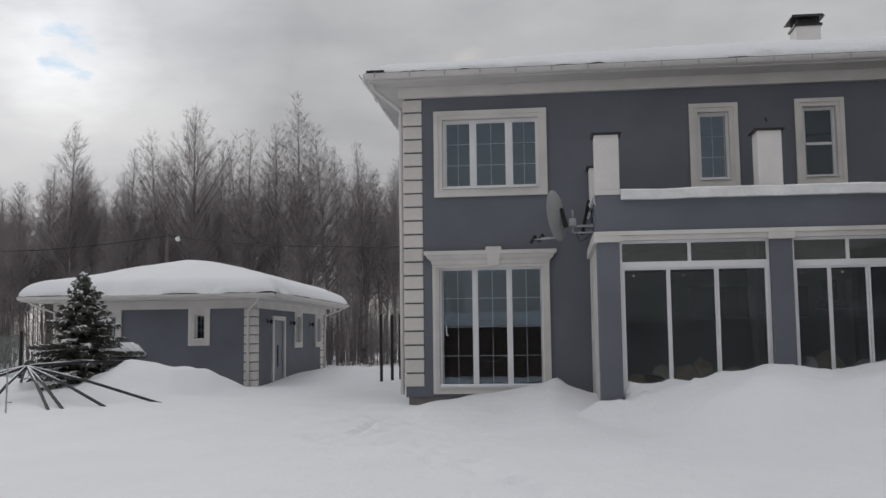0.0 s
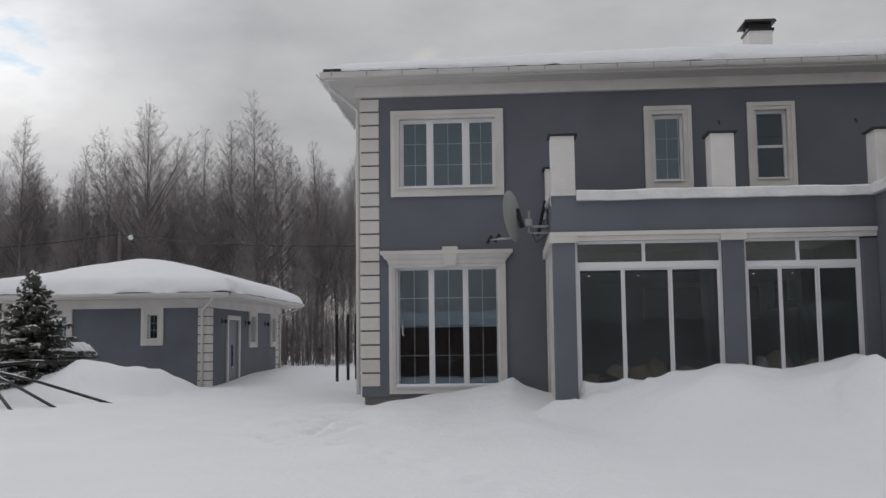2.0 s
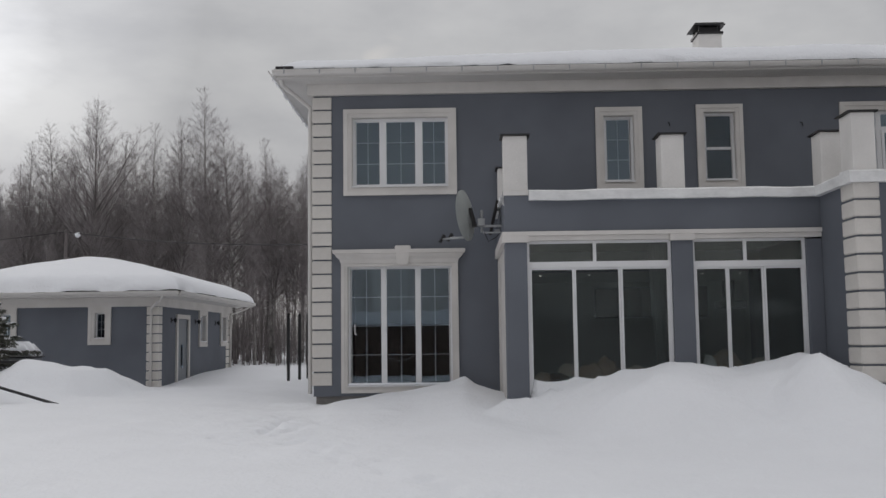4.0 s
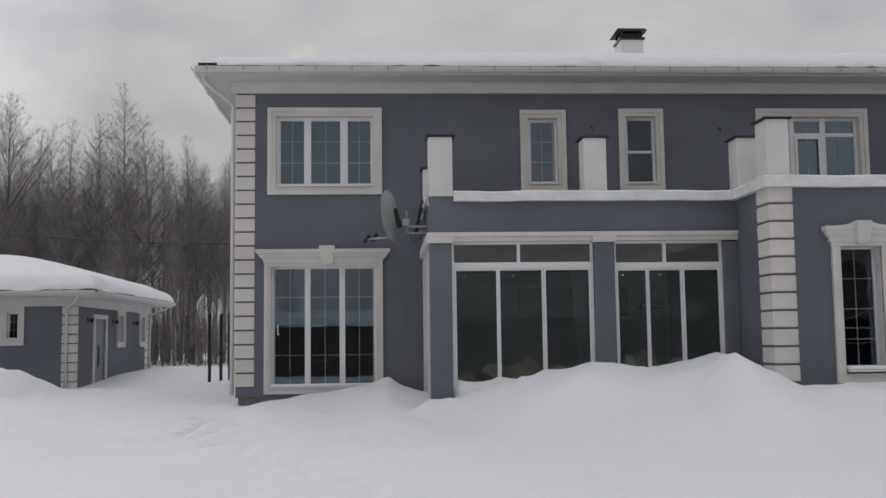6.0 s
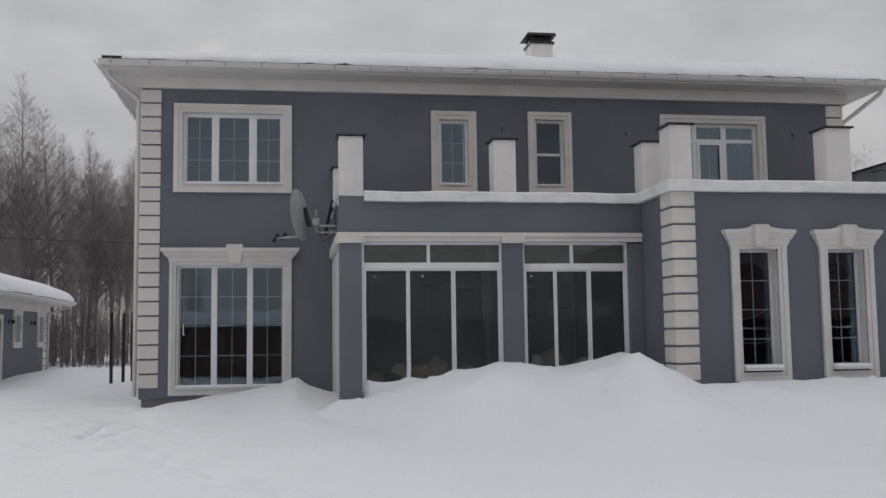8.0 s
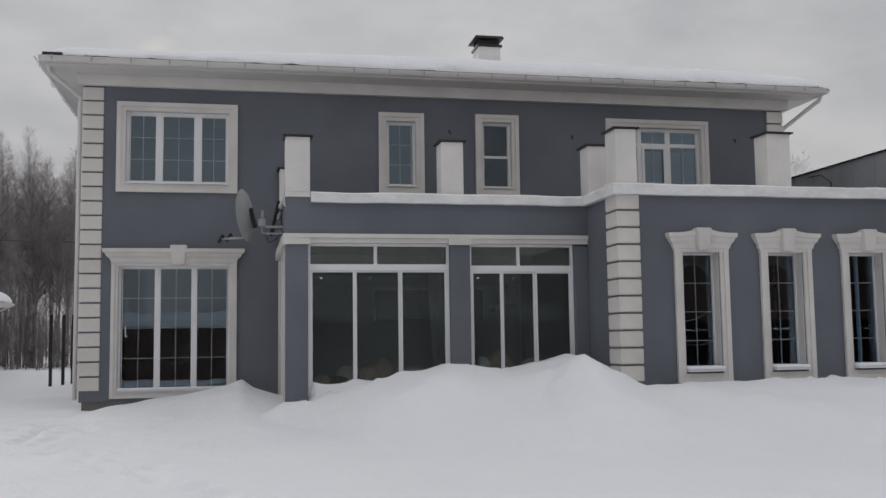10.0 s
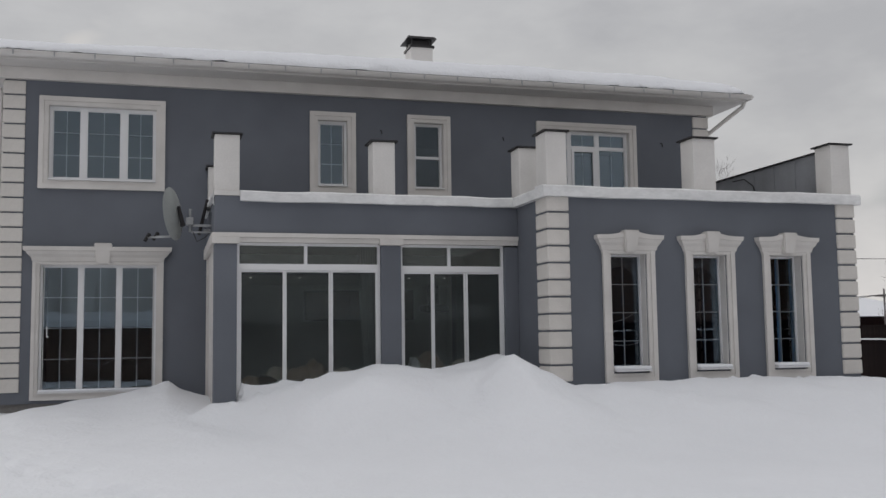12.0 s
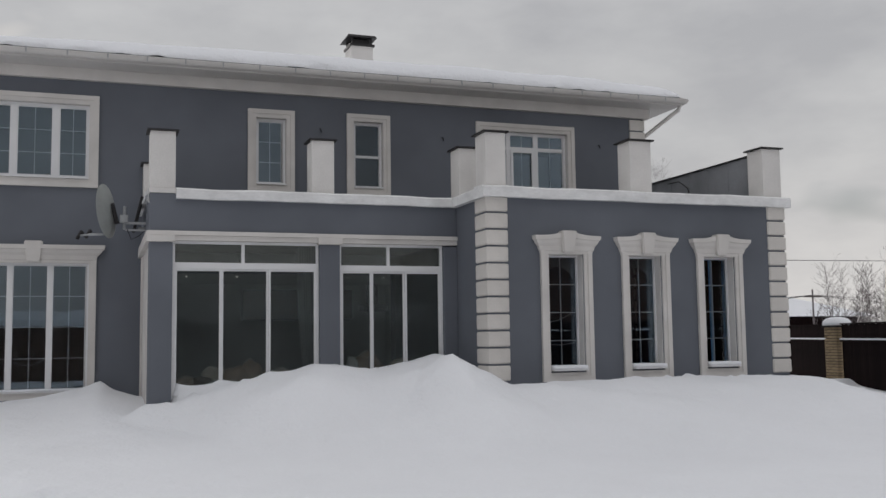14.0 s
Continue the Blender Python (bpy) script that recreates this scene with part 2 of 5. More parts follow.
# ---- mesh helpers ----
def link(name, bm, mat, parent=None, label="", smooth=False):
    me = bpy.data.meshes.new(name)
    bmesh.ops.recalc_face_normals(bm, faces=bm.faces[:])
    if smooth:
        for f in bm.faces:
            f.smooth = True
    bm.to_mesh(me)
    bm.free()
    me.materials.append(mat)
    ob = new(name, me)
    if parent is not None:
        ob.parent = parent
        if parent.type == "EMPTY":
            ob.matrix_parent_inverse = Matrix.Translation(-parent.location)
    if label:
        tagged(ob, label=label)
    return ob


def part(name, bm, mat, parent, label="", smooth=False):
    return link(name, bm, mat, parent, label, smooth)


def box(bm, x0, x1, y0, y1, z0, z1, bevel=0.0):
    vs = [bm.verts.new((x, y, z)) for z in (z0, z1) for x, y in ((x0, y0), (x1, y0), (x1, y1), (x0, y1))]
    fs = [bm.faces.new([vs[i] for i in q]) for q in ((3, 2, 1, 0), (4, 5, 6, 7), (0, 1, 5, 4), (1, 2, 6, 5), (2, 3, 7, 6), (3, 0, 4, 7))]
    if bevel:
        es = list({ed for f in fs for ed in f.edges})
        bmesh.ops.bevel(bm, geom=es, offset=bevel, segments=1, affect="EDGES")
    return bm


def boxes(*specs, bevel=0.0):
    bm = bmesh.new()
    for s in specs:
        box(bm, *s, bevel=bevel)
    return bm


def tube(bm, pts, radii, sides=6, cap=True):
    """A tapered tube along a line of points."""
    pts = [Vector(p) for p in pts]
    rings, u = [], None
    for i, p in enumerate(pts):
        d = (pts[min(i + 1, len(pts) - 1)] - pts[max(i - 1, 0)]).normalized()
        u = d.orthogonal().normalized() if u is None else (u - d * u.dot(d)).normalized()
        w = d.cross(u)
        r = radii[i] if isinstance(radii, (list, tuple)) else radii
        rings.append([bm.verts.new(p + (u * math.cos(k * math.tau / sides) + w * math.sin(k * math.tau / sides)) * r) for k in range(sides)])
    for r0, r1 in zip(rings, rings[1:]):
        for k in range(sides):
            bm.faces.new((r0[k], r0[(k + 1) % sides], r1[(k + 1) % sides], r1[k]))
    if cap:
        bm.faces.new(rings[0][::-1])
        bm.faces.new(rings[-1])
    return bm


def holed_wall(x0, x1, z0, z1, y0, y1, holes):
    """An upright slab between y0 and y1 with rectangular openings (x0, x1, z0, z1) right through it."""
    bm = bmesh.new()
    xs = sorted({x0, x1, *(h[0] for h in holes), *(h[1] for h in holes)})
    zs = sorted({z0, z1, *(h[2] for h in holes), *(h[3] for h in holes)})
    vert = {}

    def v(i, j, s):
        if (i, j, s) not in vert:
            vert[i, j, s] = bm.verts.new((xs[i], (y0, y1)[s], zs[j]))
        return vert[i, j, s]

    def solid(i, j):
        if not (0 <= i < len(xs) - 1 and 0 <= j < len(zs) - 1):
            return False
        cx, cz = (xs[i] + xs[i + 1]) / 2, (zs[j] + zs[j + 1]) / 2
        return not any(h[0] < cx < h[1] and h[2] < cz < h[3] for h in holes)

    for i in range(len(xs) - 1):
        for j in range(len(zs) - 1):
            if not solid(i, j):
                continue
            bm.faces.new((v(i, j, 0), v(i + 1, j, 0), v(i + 1, j + 1, 0), v(i, j + 1, 0)))
            bm.faces.new((v(i, j, 1), v(i, j + 1, 1), v(i + 1, j + 1, 1), v(i + 1, j, 1)))
            for di, dj, (p, q) in ((-1, 0, ((i, j), (i, j + 1))), (1, 0, ((i + 1, j), (i + 1, j + 1))), (0, -1, ((i, j), (i + 1, j))), (0, 1, ((i, j + 1), (i + 1, j + 1)))):
                if not solid(i + di, j + dj):
                    bm.faces.new((v(*p, 0), v(*q, 0), v(*q, 1), v(*p, 1)))
    return bm


def thing(name, label, category, at=(0, 0, 0), group=""):
    ob = new(name)
    ob.location = at
    ob.empty_display_size = 0.2
    return tagged(ob, label=label, category=category, group=group)

# ---- plan (metres; the main front runs along x) ----
MAIN_Y, BAY_Y, WING_Y = 20.5, 17.0, 15.5
LEFT_X, RIGHT_X, BACK_Y = -3.11, 12.44, 31.5
BAY_X, SIDE_X = 0.78, 6.27
WALL_TOP, SOFFIT_Z, GUTTER_Y = 6.83, 7.06, 19.76


# ---- ground: one sheet of snow out to the horizon ----
def steps(*runs):
    out = []
    for a0, a1, d in runs:
        k = max(1, round((a1 - a0) / d))
        out += [a0 + (a1 - a0) * i / k for i in range(k)]
    return out + [runs[-1][1]]


def lerp_table(table, x):
    if x <= table[0][0]:
        return table[0][1]
    for (xa, za), (xb, zb) in zip(table, table[1:]):
        if x <= xb:
            s = (x - xa) / (xb - xa)
            s = s * s * (3 - 2 * s) * 0.5 + s * 0.5
            return za + (zb - za) * s
    return table[-1][1]


DRIFT_MAIN = [(-5.5, 0.25), (-3.1, 0.25), (-2.3, 0.42), (-1.2, 0.57), (-0.4, 0.68), (0.03, 0.74), (0.31, 0.62), (0.78, 0.52)]
DRIFT_BAY = [(0.72, 0.56), (1.18, 0.60), (1.6, 0.71), (2.0, 0.85), (2.35, 0.95), (2.65, 1.01), (3.41, 1.15), (3.8, 1.13), (4.46, 1.06), (5.05, 1.17), (5.6, 1.31), (6.3, 1.05)]
DRIFT_WING = [(5.3, 1.31), (5.6, 1.2), (5.9, 1.03), (6.45, 0.80), (8.0, 0.84), (9.6, 0.85), (11.8, 0.81), (12.4, 0.79), (13.1, 0.55), (14.0, 0.38), (16.0, 0.28)]


def bump2(x, y, cx, cy, sx, sy):
    return math.exp(-((x - cx) / sx) ** 2 - ((y - cy) / sy) ** 2)


# trodden line: a cluster by the house corner, then single steps out into the field
foot_rnd = random.Random(3)
FOOTMARKS = []
for k in range(30):
    FOOTMARKS.append((-3.15 + foot_rnd.gauss(0, 0.38), 16.4 + foot_rnd.gauss(0, 0.95), foot_rnd.uniform(0.05, 0.11), foot_rnd.uniform(0.08, 0.12)))
for k in range(34):
    u = k / 33
    FOOTMARKS.append((-2.65 + 2.75 * u + 0.13 * (-1) ** k + foot_rnd.gauss(0, 0.08), 15.1 - 5.3 * u + foot_rnd.gauss(0, 0.12), foot_rnd.uniform(0.04, 0.09), foot_rnd.uniform(0.075, 0.11)))


def bump4(x, y, cx, cy, sx, sy):
    return math.exp(-(((x - cx) / sx) ** 2 + ((y - cy) / sy) ** 2) ** 2)


def snow_height(x, y):
    base = 0.03 + 0.0235 * min(max(y - 10, 0), 11) + 0.016 * max(0, min(y - 33, 14))
    n = noise.noise((x * 0.35, y * 0.35, 1.0)) * 0.05 + noise.noise((x * 1.1, y * 1.1, 7.0)) * 0.018
    if -20 < x < 22 and 6 < y < 45:
        n += noise.noise((x * 3.1, y * 3.1, 17.0)) * 0.006
    z = base + n
    top = z
    if -6 < x < 16 and 4 < y < 22:
        for table, wall, crest, reach, left in ((DRIFT_MAIN, MAIN_Y, 0.6, 2.0, 1.0), (DRIFT_BAY, BAY_Y, 0.6, 2.6, 0.45), (DRIFT_WING, WING_Y, 0.4, 2.2, 1.0)):
            lo, hi = table[0][0], table[-1][0]
            if not lo - 1.5 < x < hi + 1.5:
                continue
            fade = max(0.0, 1 - max((lo - x) / left, x - hi, 0) / 1.5)
            h = lerp_table(table, x) - base
            if table is DRIFT_MAIN:
                reach += 1.7 * min(1.0, max(0.0, (x + 0.9) / 1.2))
            d = wall - y
            if table is DRIFT_BAY:
                k = min(1.0, max(0.0, (x - 1.2) / 1.8))
                crest, reach = 0.12 + 0.48 * k, 0.8 + 1.8 * k
            if d < crest:
                s = h - 0.10 * min(1, (crest - d) / crest) if d > -0.6 else h * 0.4
            else:
                s = h * math.exp(-((d - crest) / reach) ** 2) * (1 + 0.25 * noise.noise((x * 0.8, y * 0.9, 3.0)) * min(1, d - crest))
            top = max(top, base + s * fade + n * min(1, max(0, d) / 2))
    z = top
    z += 0.68 * bump4(x, y, -10.35, 25.3, 1.9, 1.3) + 0.10 * bump2(x, y, -11.6, 25.4, 0.9, 0.9) + 0.40 * bump2(x, y, -13.6, 26.4, 2.4, 1.9)
    z += 0.16 * bump2(x, y, -10.2, 23.4, 1.3, 0.7)
    z += 0.30 * bump2(x, y, -8.2, 38.0, 1.6, 4.0) + 0.22 * bump2(x, y, -4.0, 36.0, 4.0, 3.0)
    z -= 0.10 * bump2(x, y, -8.9, 31.5, 1.6, 2.5)
    z += 0.5 * bump2(x, y, -17.5, 27.5, 2.2, 2.2)
    # banks against the yard fence and behind the wing's corner
    z += 0.30 * bump2(x, y, 14.6, 18.2, 1.3, 1.8) + 0.12 * bump2(x, y, 18.2, 20.3, 1.2, 0.5) + 0.15 * bump2(x, y, 16.6, 21.5, 1.8, 1.4)
    # snow lying in the recess before the glass, hollowed out under each pane
    if 1.2 < x < 2.9 and BAY_Y + 0.02 < y < BAY_Y + 0.5:
        z = max(z, 0.94 + 0.10 * max(0, x - 1.9) - 0.10 * math.sin(math.pi * min(1, max(0, ((x - 1.15) % 0.815) / 0.815))) ** 0.8)
    # trodden line
    if -4.6 < x < 1.2 and 9 < y < 19.5:
        for fx, fy, fd, fr in FOOTMARKS:
            if abs(x - fx) < 0.6 and abs(y - fy) < 0.6:
                z -= fd * bump2(x, y, fx, fy, fr, fr * 1.25) - 0.3 * fd * bump2(x, y, fx + 0.2, fy - 0.2, 0.12, 0.12)
    # sharp little dune beside the bay, lumps on the bank by the spruce and in the open field
    if -2 < x < 1.2 and 17 < y < 21:
        z += 0.13 * math.exp(-abs(x - 0.04 - 0.12 * (19.6 - y)) / 0.42) * math.exp(-((y - 19.6) / 0.75) ** 2)
    if -15 < x < -2.5 and 14 < y < 30:
        z += 0.05 * noise.noise((x * 0.9, y * 0.9, 51.0)) + (0.13 * noise.noise((x * 1.9, y * 1.9, 61.0)) if y > 23.5 and x < -8 else 0)
    # clods on the drifts
    if -6 < x < 14 and 12.5 < y < 21:
        z += 0.018 * noise.noise((x * 4.3, y * 4.3, 71.0)) * min(1, (y - 12.5) / 2) + 0.03 * max(0, noise.noise((x * 2.0, y * 2.0, 77.0)))
    if 1 < x < 13 and 11 < y < 17:
        c = noise.noise((x * 2.4, y * 2.4, 23.0))
        z += 0.07 * max(0, c - 0.1) + 0.17 * max(0, noise.noise((x * 3.7, y * 3.7, 41.0)) - 0.35) * (1 if y > 13.2 else 0.4)
    return z


def build_snow():
    xs = steps((-700, -120, 90), (-120, -40, 10), (-40, -18, 1.2), (-18, -5, 0.2), (-5, 1.5, 0.085), (1.5, 14.5, 0.11), (14.5, 20, 0.25), (20, 60, 5), (60, 120, 15), (120, 700, 90))
    ys = steps((-700, -120, 90), (-120, -30, 15), (-30, 6, 2), (6, 9, 0.2), (9, 21, 0.1), (21, 30, 0.25), (30, 46, 0.8), (46, 120, 8), (120, 900, 100))
    vs = [(x, y, snow_height(x, y)) for y in ys for x in xs]
    w = len(xs)
    fs = [(j * w + i, j * w + i + 1, (j + 1) * w + i + 1, (j + 1) * w + i) for j in range(len(ys) - 1) for i in range(w - 1)]
    me = bpy.data.meshes.new("ground")
    me.from_pydata(vs, [], fs)
    me.polygons.foreach_set("use_smooth", [True] * len(fs))
    me.materials.append(SNOW)
    tagged(new("ground", me), label="deep white snow with drifts and a trodden line", category="snow", kind="structure")


build_snow()

# ---- main house ----
house = thing("house", "two-storey blue-grey stucco house with cream quoins and trim", "house", (4.7, 26, 0.2))


def quoins(parent, x0, x1, y0, y1, z_top, z_bottom, pitch, edge=0.012):
    n = round((z_top - z_bottom) / pitch)
    bm = bmesh.new()
    box(bm, x0, x1, y0, y1, 0, pitch - 0.034, bevel=edge)
    first = part("quoin_block", bm, QUOIN, parent)
    first.location.z += z_top - pitch + 0.017
    for k in range(1, n):
        ob = first.copy()
        scene.collection.objects.link(ob)
        ob.location.z = z_top - pitch * (k + 1) + 0.017


def ring_mesh(bm, x0, x1, z0, z1, wl, wr, wb, wt, y0, y1):
    """One welded rectangular ring."""
    a = [[bm.verts.new((x, y, z)) for x, z in ((x0, z0), (x1, z0), (x1, z1), (x0, z1))] for y in (y0, y1)]
    b = [[bm.verts.new((x, y, z)) for x, z in ((x0 + wl, z0 + wb), (x1 - wr, z0 + wb), (x1 - wr, z1 - wt), (x0 + wl, z1 - wt))] for y in (y0, y1)]
    for k in range(4):
        q = (k + 1) % 4
        bm.faces.new((a[0][k], a[0][q], b[0][q], b[0][k]))
        bm.faces.new((a[1][q], a[1][k], b[1][k], b[1][q]))
        bm.faces.new((a[0][q], a[0][k], a[1][k], a[1][q]))
        bm.faces.new((b[0][k], b[0][q], b[1][q], b[1][k]))
    return bm


def window(parent, x0, x1, z0, z1, y, lights, bars, frame_w=0.05, label="", rail=(), sill_snow=False, recess=0.10, rail_h=0.03, sill_out=0.08):
    """A plastic window set into the wall; lights: x limits of its glass; bars: (columns, rows) in each light."""
    yf = y + recess
    win = part("window", ring_mesh(bmesh.new(), x0, x1, z0, z1, frame_w, frame_w, frame_w, frame_w, yf, yf + 0.07), PVC, parent, label)
    for (a0, b0), (a1, b1) in zip(lights, lights[1:]):
        part("mullion", boxes((b0, a1, yf + 0.002, yf + 0.068, z0 + frame_w, z1 - frame_w)), PVC, win)
    for z in rail:
        for a0, b0 in lights:
            part("transom", boxes((a0, b0, yf + 0.004, yf + 0.066, z - rail_h, z + rail_h)), PVC, win)
    zs = [z0 + frame_w, *rail, z1 - frame_w]
    lim = []
    for i in range(len(zs) - 1):
        lim.append((zs[i] + (rail_h if i else 0), zs[i + 1] - (rail_h if i < len(zs) - 2 else 0)))
    for a0, b0 in lights:
        # sash round the glass of this light
        for k, (zl, zh) in enumerate(lim):
            part("sash", ring_mesh(bmesh.new(), a0 + 0.001, b0 - 0.001, zl + 0.001, zh - 0.001, 0.012, 0.012, 0.012, 0.012, yf + 0.012, yf + 0.05), PVC, win)
            pane = part("pane", boxes((a0 + 0.013, b0 - 0.013, yf + 0.022, yf + 0.046, zl + 0.013, zh - 0.013)), GLASS, win)
            pane.visible_shadow = False
            cols, rows = bars if len(lim) == 1 else (bars[0], bars[1] if k == 0 else 1)
            for c in range(1, cols):
                xx = a0 + (b0 - a0) * c / cols
                part("glazing_bar", boxes((xx - 0.0065, xx + 0.0065, yf + 0.030, yf + 0.036, zl + 0.014, zh - 0.014)), BARS, win)
            for r in range(1, rows):
                zz = zl + (zh - zl) * r / rows
                part("glazing_bar", boxes((a0 + 0.014, b0 - 0.014, yf + 0.029, yf + 0.035, zz - 0.0065, zz + 0.0065)), BARS, win)
    part("reveal", ring_mesh(bmesh.new(), x0, x1, z0, z1, 0.012, 0.012, 0.012, 0.012, y - 0.03, yf - 0.001), TRIM, win)
    part("window_sill", boxes((x0 + 0.013, x1 - 0.013, y - sill_out - 0.005, yf - 0.002, z0 + 0.004, z0 + 0.03)), PVC, win)
    if sill_snow:
        bm = boxes((x0 + 0.014, x1 - 0.014, y - sill_out, yf - 0.003, z0 + 0.031, z0 + 0.075 + 0.2 * (sill_out - 0.08)), bevel=0.018)
        part("sill_snow", bm, SNOW, win, "thin snow lying on the sill", True)
    return win


def surround(parent, x0, x1, z0, z1, y, width, bottom=True, name="window_trim"):
    """A stepped plaster moulding round an opening; x0..z1 are the opening."""
    w2 = width * 0.45
    if bottom:
        t = part(name, ring_mesh(bmesh.new(), x0 - width, x1 + width, z0 - width, z1 + width, *[width - w2] * 4, y - 0.065, y - 0.002), TRIM, parent)
        part("inner_moulding", ring_mesh(bmesh.new(), x0 - w2, x1 + w2, z0 - w2, z1 + w2, *[w2] * 4, y - 0.040, y - 0.003), TRIM, t)
        return t
    t = part(name, boxes((x0 - width, x1 + width, y - 0.065, y - 0.002, z1, z1 + width)), TRIM, parent)
    part("jamb_trim", boxes((x0 - width, x0, y - 0.063, y - 0.002, z0, z1 - 0.001)), TRIM, t)
    part("jamb_trim", boxes((x1, x1 + width, y - 0.063, y - 0.002, z0, z1 - 0.001)), TRIM, t)
    return t


def crown(parent, x0, x1, z0, z1, y, key_x, key_w, key_top, flare=1.0, swell=0.0):
    """A flaring lintel cornice with its keystone; swell: how far its top rises towards the keystone."""
    bm = bmesh.new()
    h = z1 - z0
    rings = []
    n = 14
    for fz, e in ((0, 0.0), (0.16, 0.0), (0.2, 0.03), (0.42, 0.055), (0.58, 0.12), (0.74, 0.15), (0.78, 0.185), (1.0, 0.195)):
        e *= flare
        xs = [x0 - e + (x1 - x0 + 2 * e) * k / n for k in range(n + 1)]
        zs = [z0 + h * fz + swell * fz * fz * math.exp(-((x - key_x) / (key_w * 0.85)) ** 2) for x in xs]
        yy = y - 0.055 - e * 0.75
        rings.append([bm.verts.new((x, yy, z)) for x, z in zip(xs, zs)] + [bm.verts.new((x, y - 0.001, z)) for x, z in zip(xs[::-1], zs[::-1])])
    m = len(rings[0])
    for r0, r1 in zip(rings, rings[1:]):
        for k in range(m):
            bm.faces.new((r0[k], r0[(k + 1) % m], r1[(k + 1) % m], r1[k]))
    for r in (rings[0], rings[-1]):
        for k in range(n):
            bm.faces.new((r[k], r[k + 1], r[m - 2 - k], r[m - 1 - k]))
    c = part("lintel_cornice", bm, TRIM, parent)
    bm = bmesh.new()
    lo, hi = key_w * 0.36, key_w * 0.5
    v = [bm.verts.new(p) for p in ((key_x - lo, y - 0.16, z0 + 0.02), (key_x + lo, y - 0.16, z0 + 0.02), (key_x + lo, y - 0.002, z0 + 0.02), (key_x - lo, y - 0.002, z0 + 0.02),
                                   (key_x - hi, y - 0.21, key_top), (key_x + hi, y - 0.21, key_top), (key_x + hi, y - 0.002, key_top), (key_x - hi, y - 0.002, key_top))]
    for q in ((3, 2, 1, 0), (4, 5, 6, 7), (0, 1, 5, 4), (1, 2, 6, 5), (2, 3, 7, 6), (3, 0, 4, 7)):
        bm.faces.new([v[i] for i in q])
    bmesh.ops.bevel(bm, geom=bm.edges[:], offset=0.018, segments=2, affect="EDGES")
    part("keystone", bm, TRIM, c)
    return c


def wx(x):
    return x * WING_Y / 15.67


def wz(z):
    return 1.6 + (z - 1.6) * WING_Y / 15.67


OPEN_A = (-2.30, -0.23, 4.83, 6.35)
OPEN_B = (-2.40, -0.19, 0.64, 3.17)
OPEN_2 = (3.06, 3.72, 4.86, 6.31)
OPEN_3 = (5.18, 5.86, 4.86, 6.35)
OPEN_4 = (8.22, 10.38, 4.10, 6.34)
holes_main = [OPEN_A, OPEN_B, OPEN_2, OPEN_3, OPEN_4, (1.0, 6.1, 0.6, 3.0)]
part("wall", holed_wall(LEFT_X, RIGHT_X, 0.45, WALL_TOP, MAIN_Y, MAIN_Y + 0.35, holes_main), STUCCO, house)
part("wall", boxes((LEFT_X, LEFT_X + 0.35, MAIN_Y + 0.352, BACK_Y, 0.45, WALL_TOP)), STUCCO, house)
part("wall", boxes((RIGHT_X - 0.35, RIGHT_X, MAIN_Y + 0.352, BACK_Y, 0.45, WALL_TOP)), STUCCO, house)
part("wall", boxes((LEFT_X, RIGHT_X, BACK_Y + 0.002, BACK_Y + 0.35, 0.45, WALL_TOP)), STUCCO, house)
part("plinth", boxes((LEFT_X + 0.05, RIGHT_X - 0.05, MAIN_Y + 0.05, BACK_Y, -0.4, 0.448)), PLINTH, house)
part("interior_floor", boxes((LEFT_X + 0.36, RIGHT_X - 0.36, MAIN_Y + 0.36, BACK_Y - 0.01, 0.452, 0.55)), FLOORING, house)
part("interior_floor", boxes((LEFT_X + 0.36, RIGHT_X - 0.36, MAIN_Y + 0.36, BACK_Y - 0.01, 3.45, 3.75)), INNER, house)
part("interior_ceiling", boxes((0.75, 7.19, MAIN_Y + 0.36, MAIN_Y + 4.59, 3.01, 3.08)), INNER, house)
part("interior_ceiling", boxes((LEFT_X + 0.36, RIGHT_X - 0.36, MAIN_Y + 0.36, BACK_Y - 0.01, 6.7, 6.8)), INNER, house)
for z0, z1 in ((0.552, 3.448), (3.752, 6.698)):
    part("partition_wall", boxes((LEFT_X + 0.37, RIGHT_X - 0.37, MAIN_Y + 4.6, MAIN_Y + 4.75, z0, z1)), INNER, house)
    for xx in ((0.62, 7.2) if z0 < 1 else (0.62, 4.4, 7.2)):
        part("partition_wall", boxes((xx, xx + 0.12, MAIN_Y + 0.37, MAIN_Y + 4.598, z0, z1)), INNER, house)

quoins(house, LEFT_X - 0.03, LEFT_X + 0.385, MAIN_Y - 0.035, MAIN_Y + 0.38, 6.81, 0.66, 0.293)
quoins(house, RIGHT_X - 0.385, RIGHT_X + 0.03, MAIN_Y - 0.035, MAIN_Y + 0.38, 6.81, 0.66, 0.293)

window(house, OPEN_A[0], OPEN_A[1], OPEN_A[2], OPEN_A[3], MAIN_Y, [(-2.22, -1.70), (-1.575, -0.935), (-0.80, -0.295)], (2, 3), 0.075)
surround(house, *OPEN_A, MAIN_Y, 0.168)
window(house, OPEN_B[0], OPEN_B[1], OPEN_B[2], OPEN_B[3], MAIN_Y, [(-2.33, -1.685), (-1.59, -0.962), (-0.868, -0.255)], (2, 4), 0.055, sill_snow=True)
surround(house, *OPEN_B, MAIN_Y, 0.125)
crown(house, -2.50, -0.10, 3.15, 3.50, MAIN_Y, -1.22, 0.34, 3.575)
window(house, *OPEN_2[:2], *OPEN_2[2:], MAIN_Y, [(3.13, 3.63)], (2, 3), 0.07)
surround(house, *OPEN_2, MAIN_Y, 0.165)
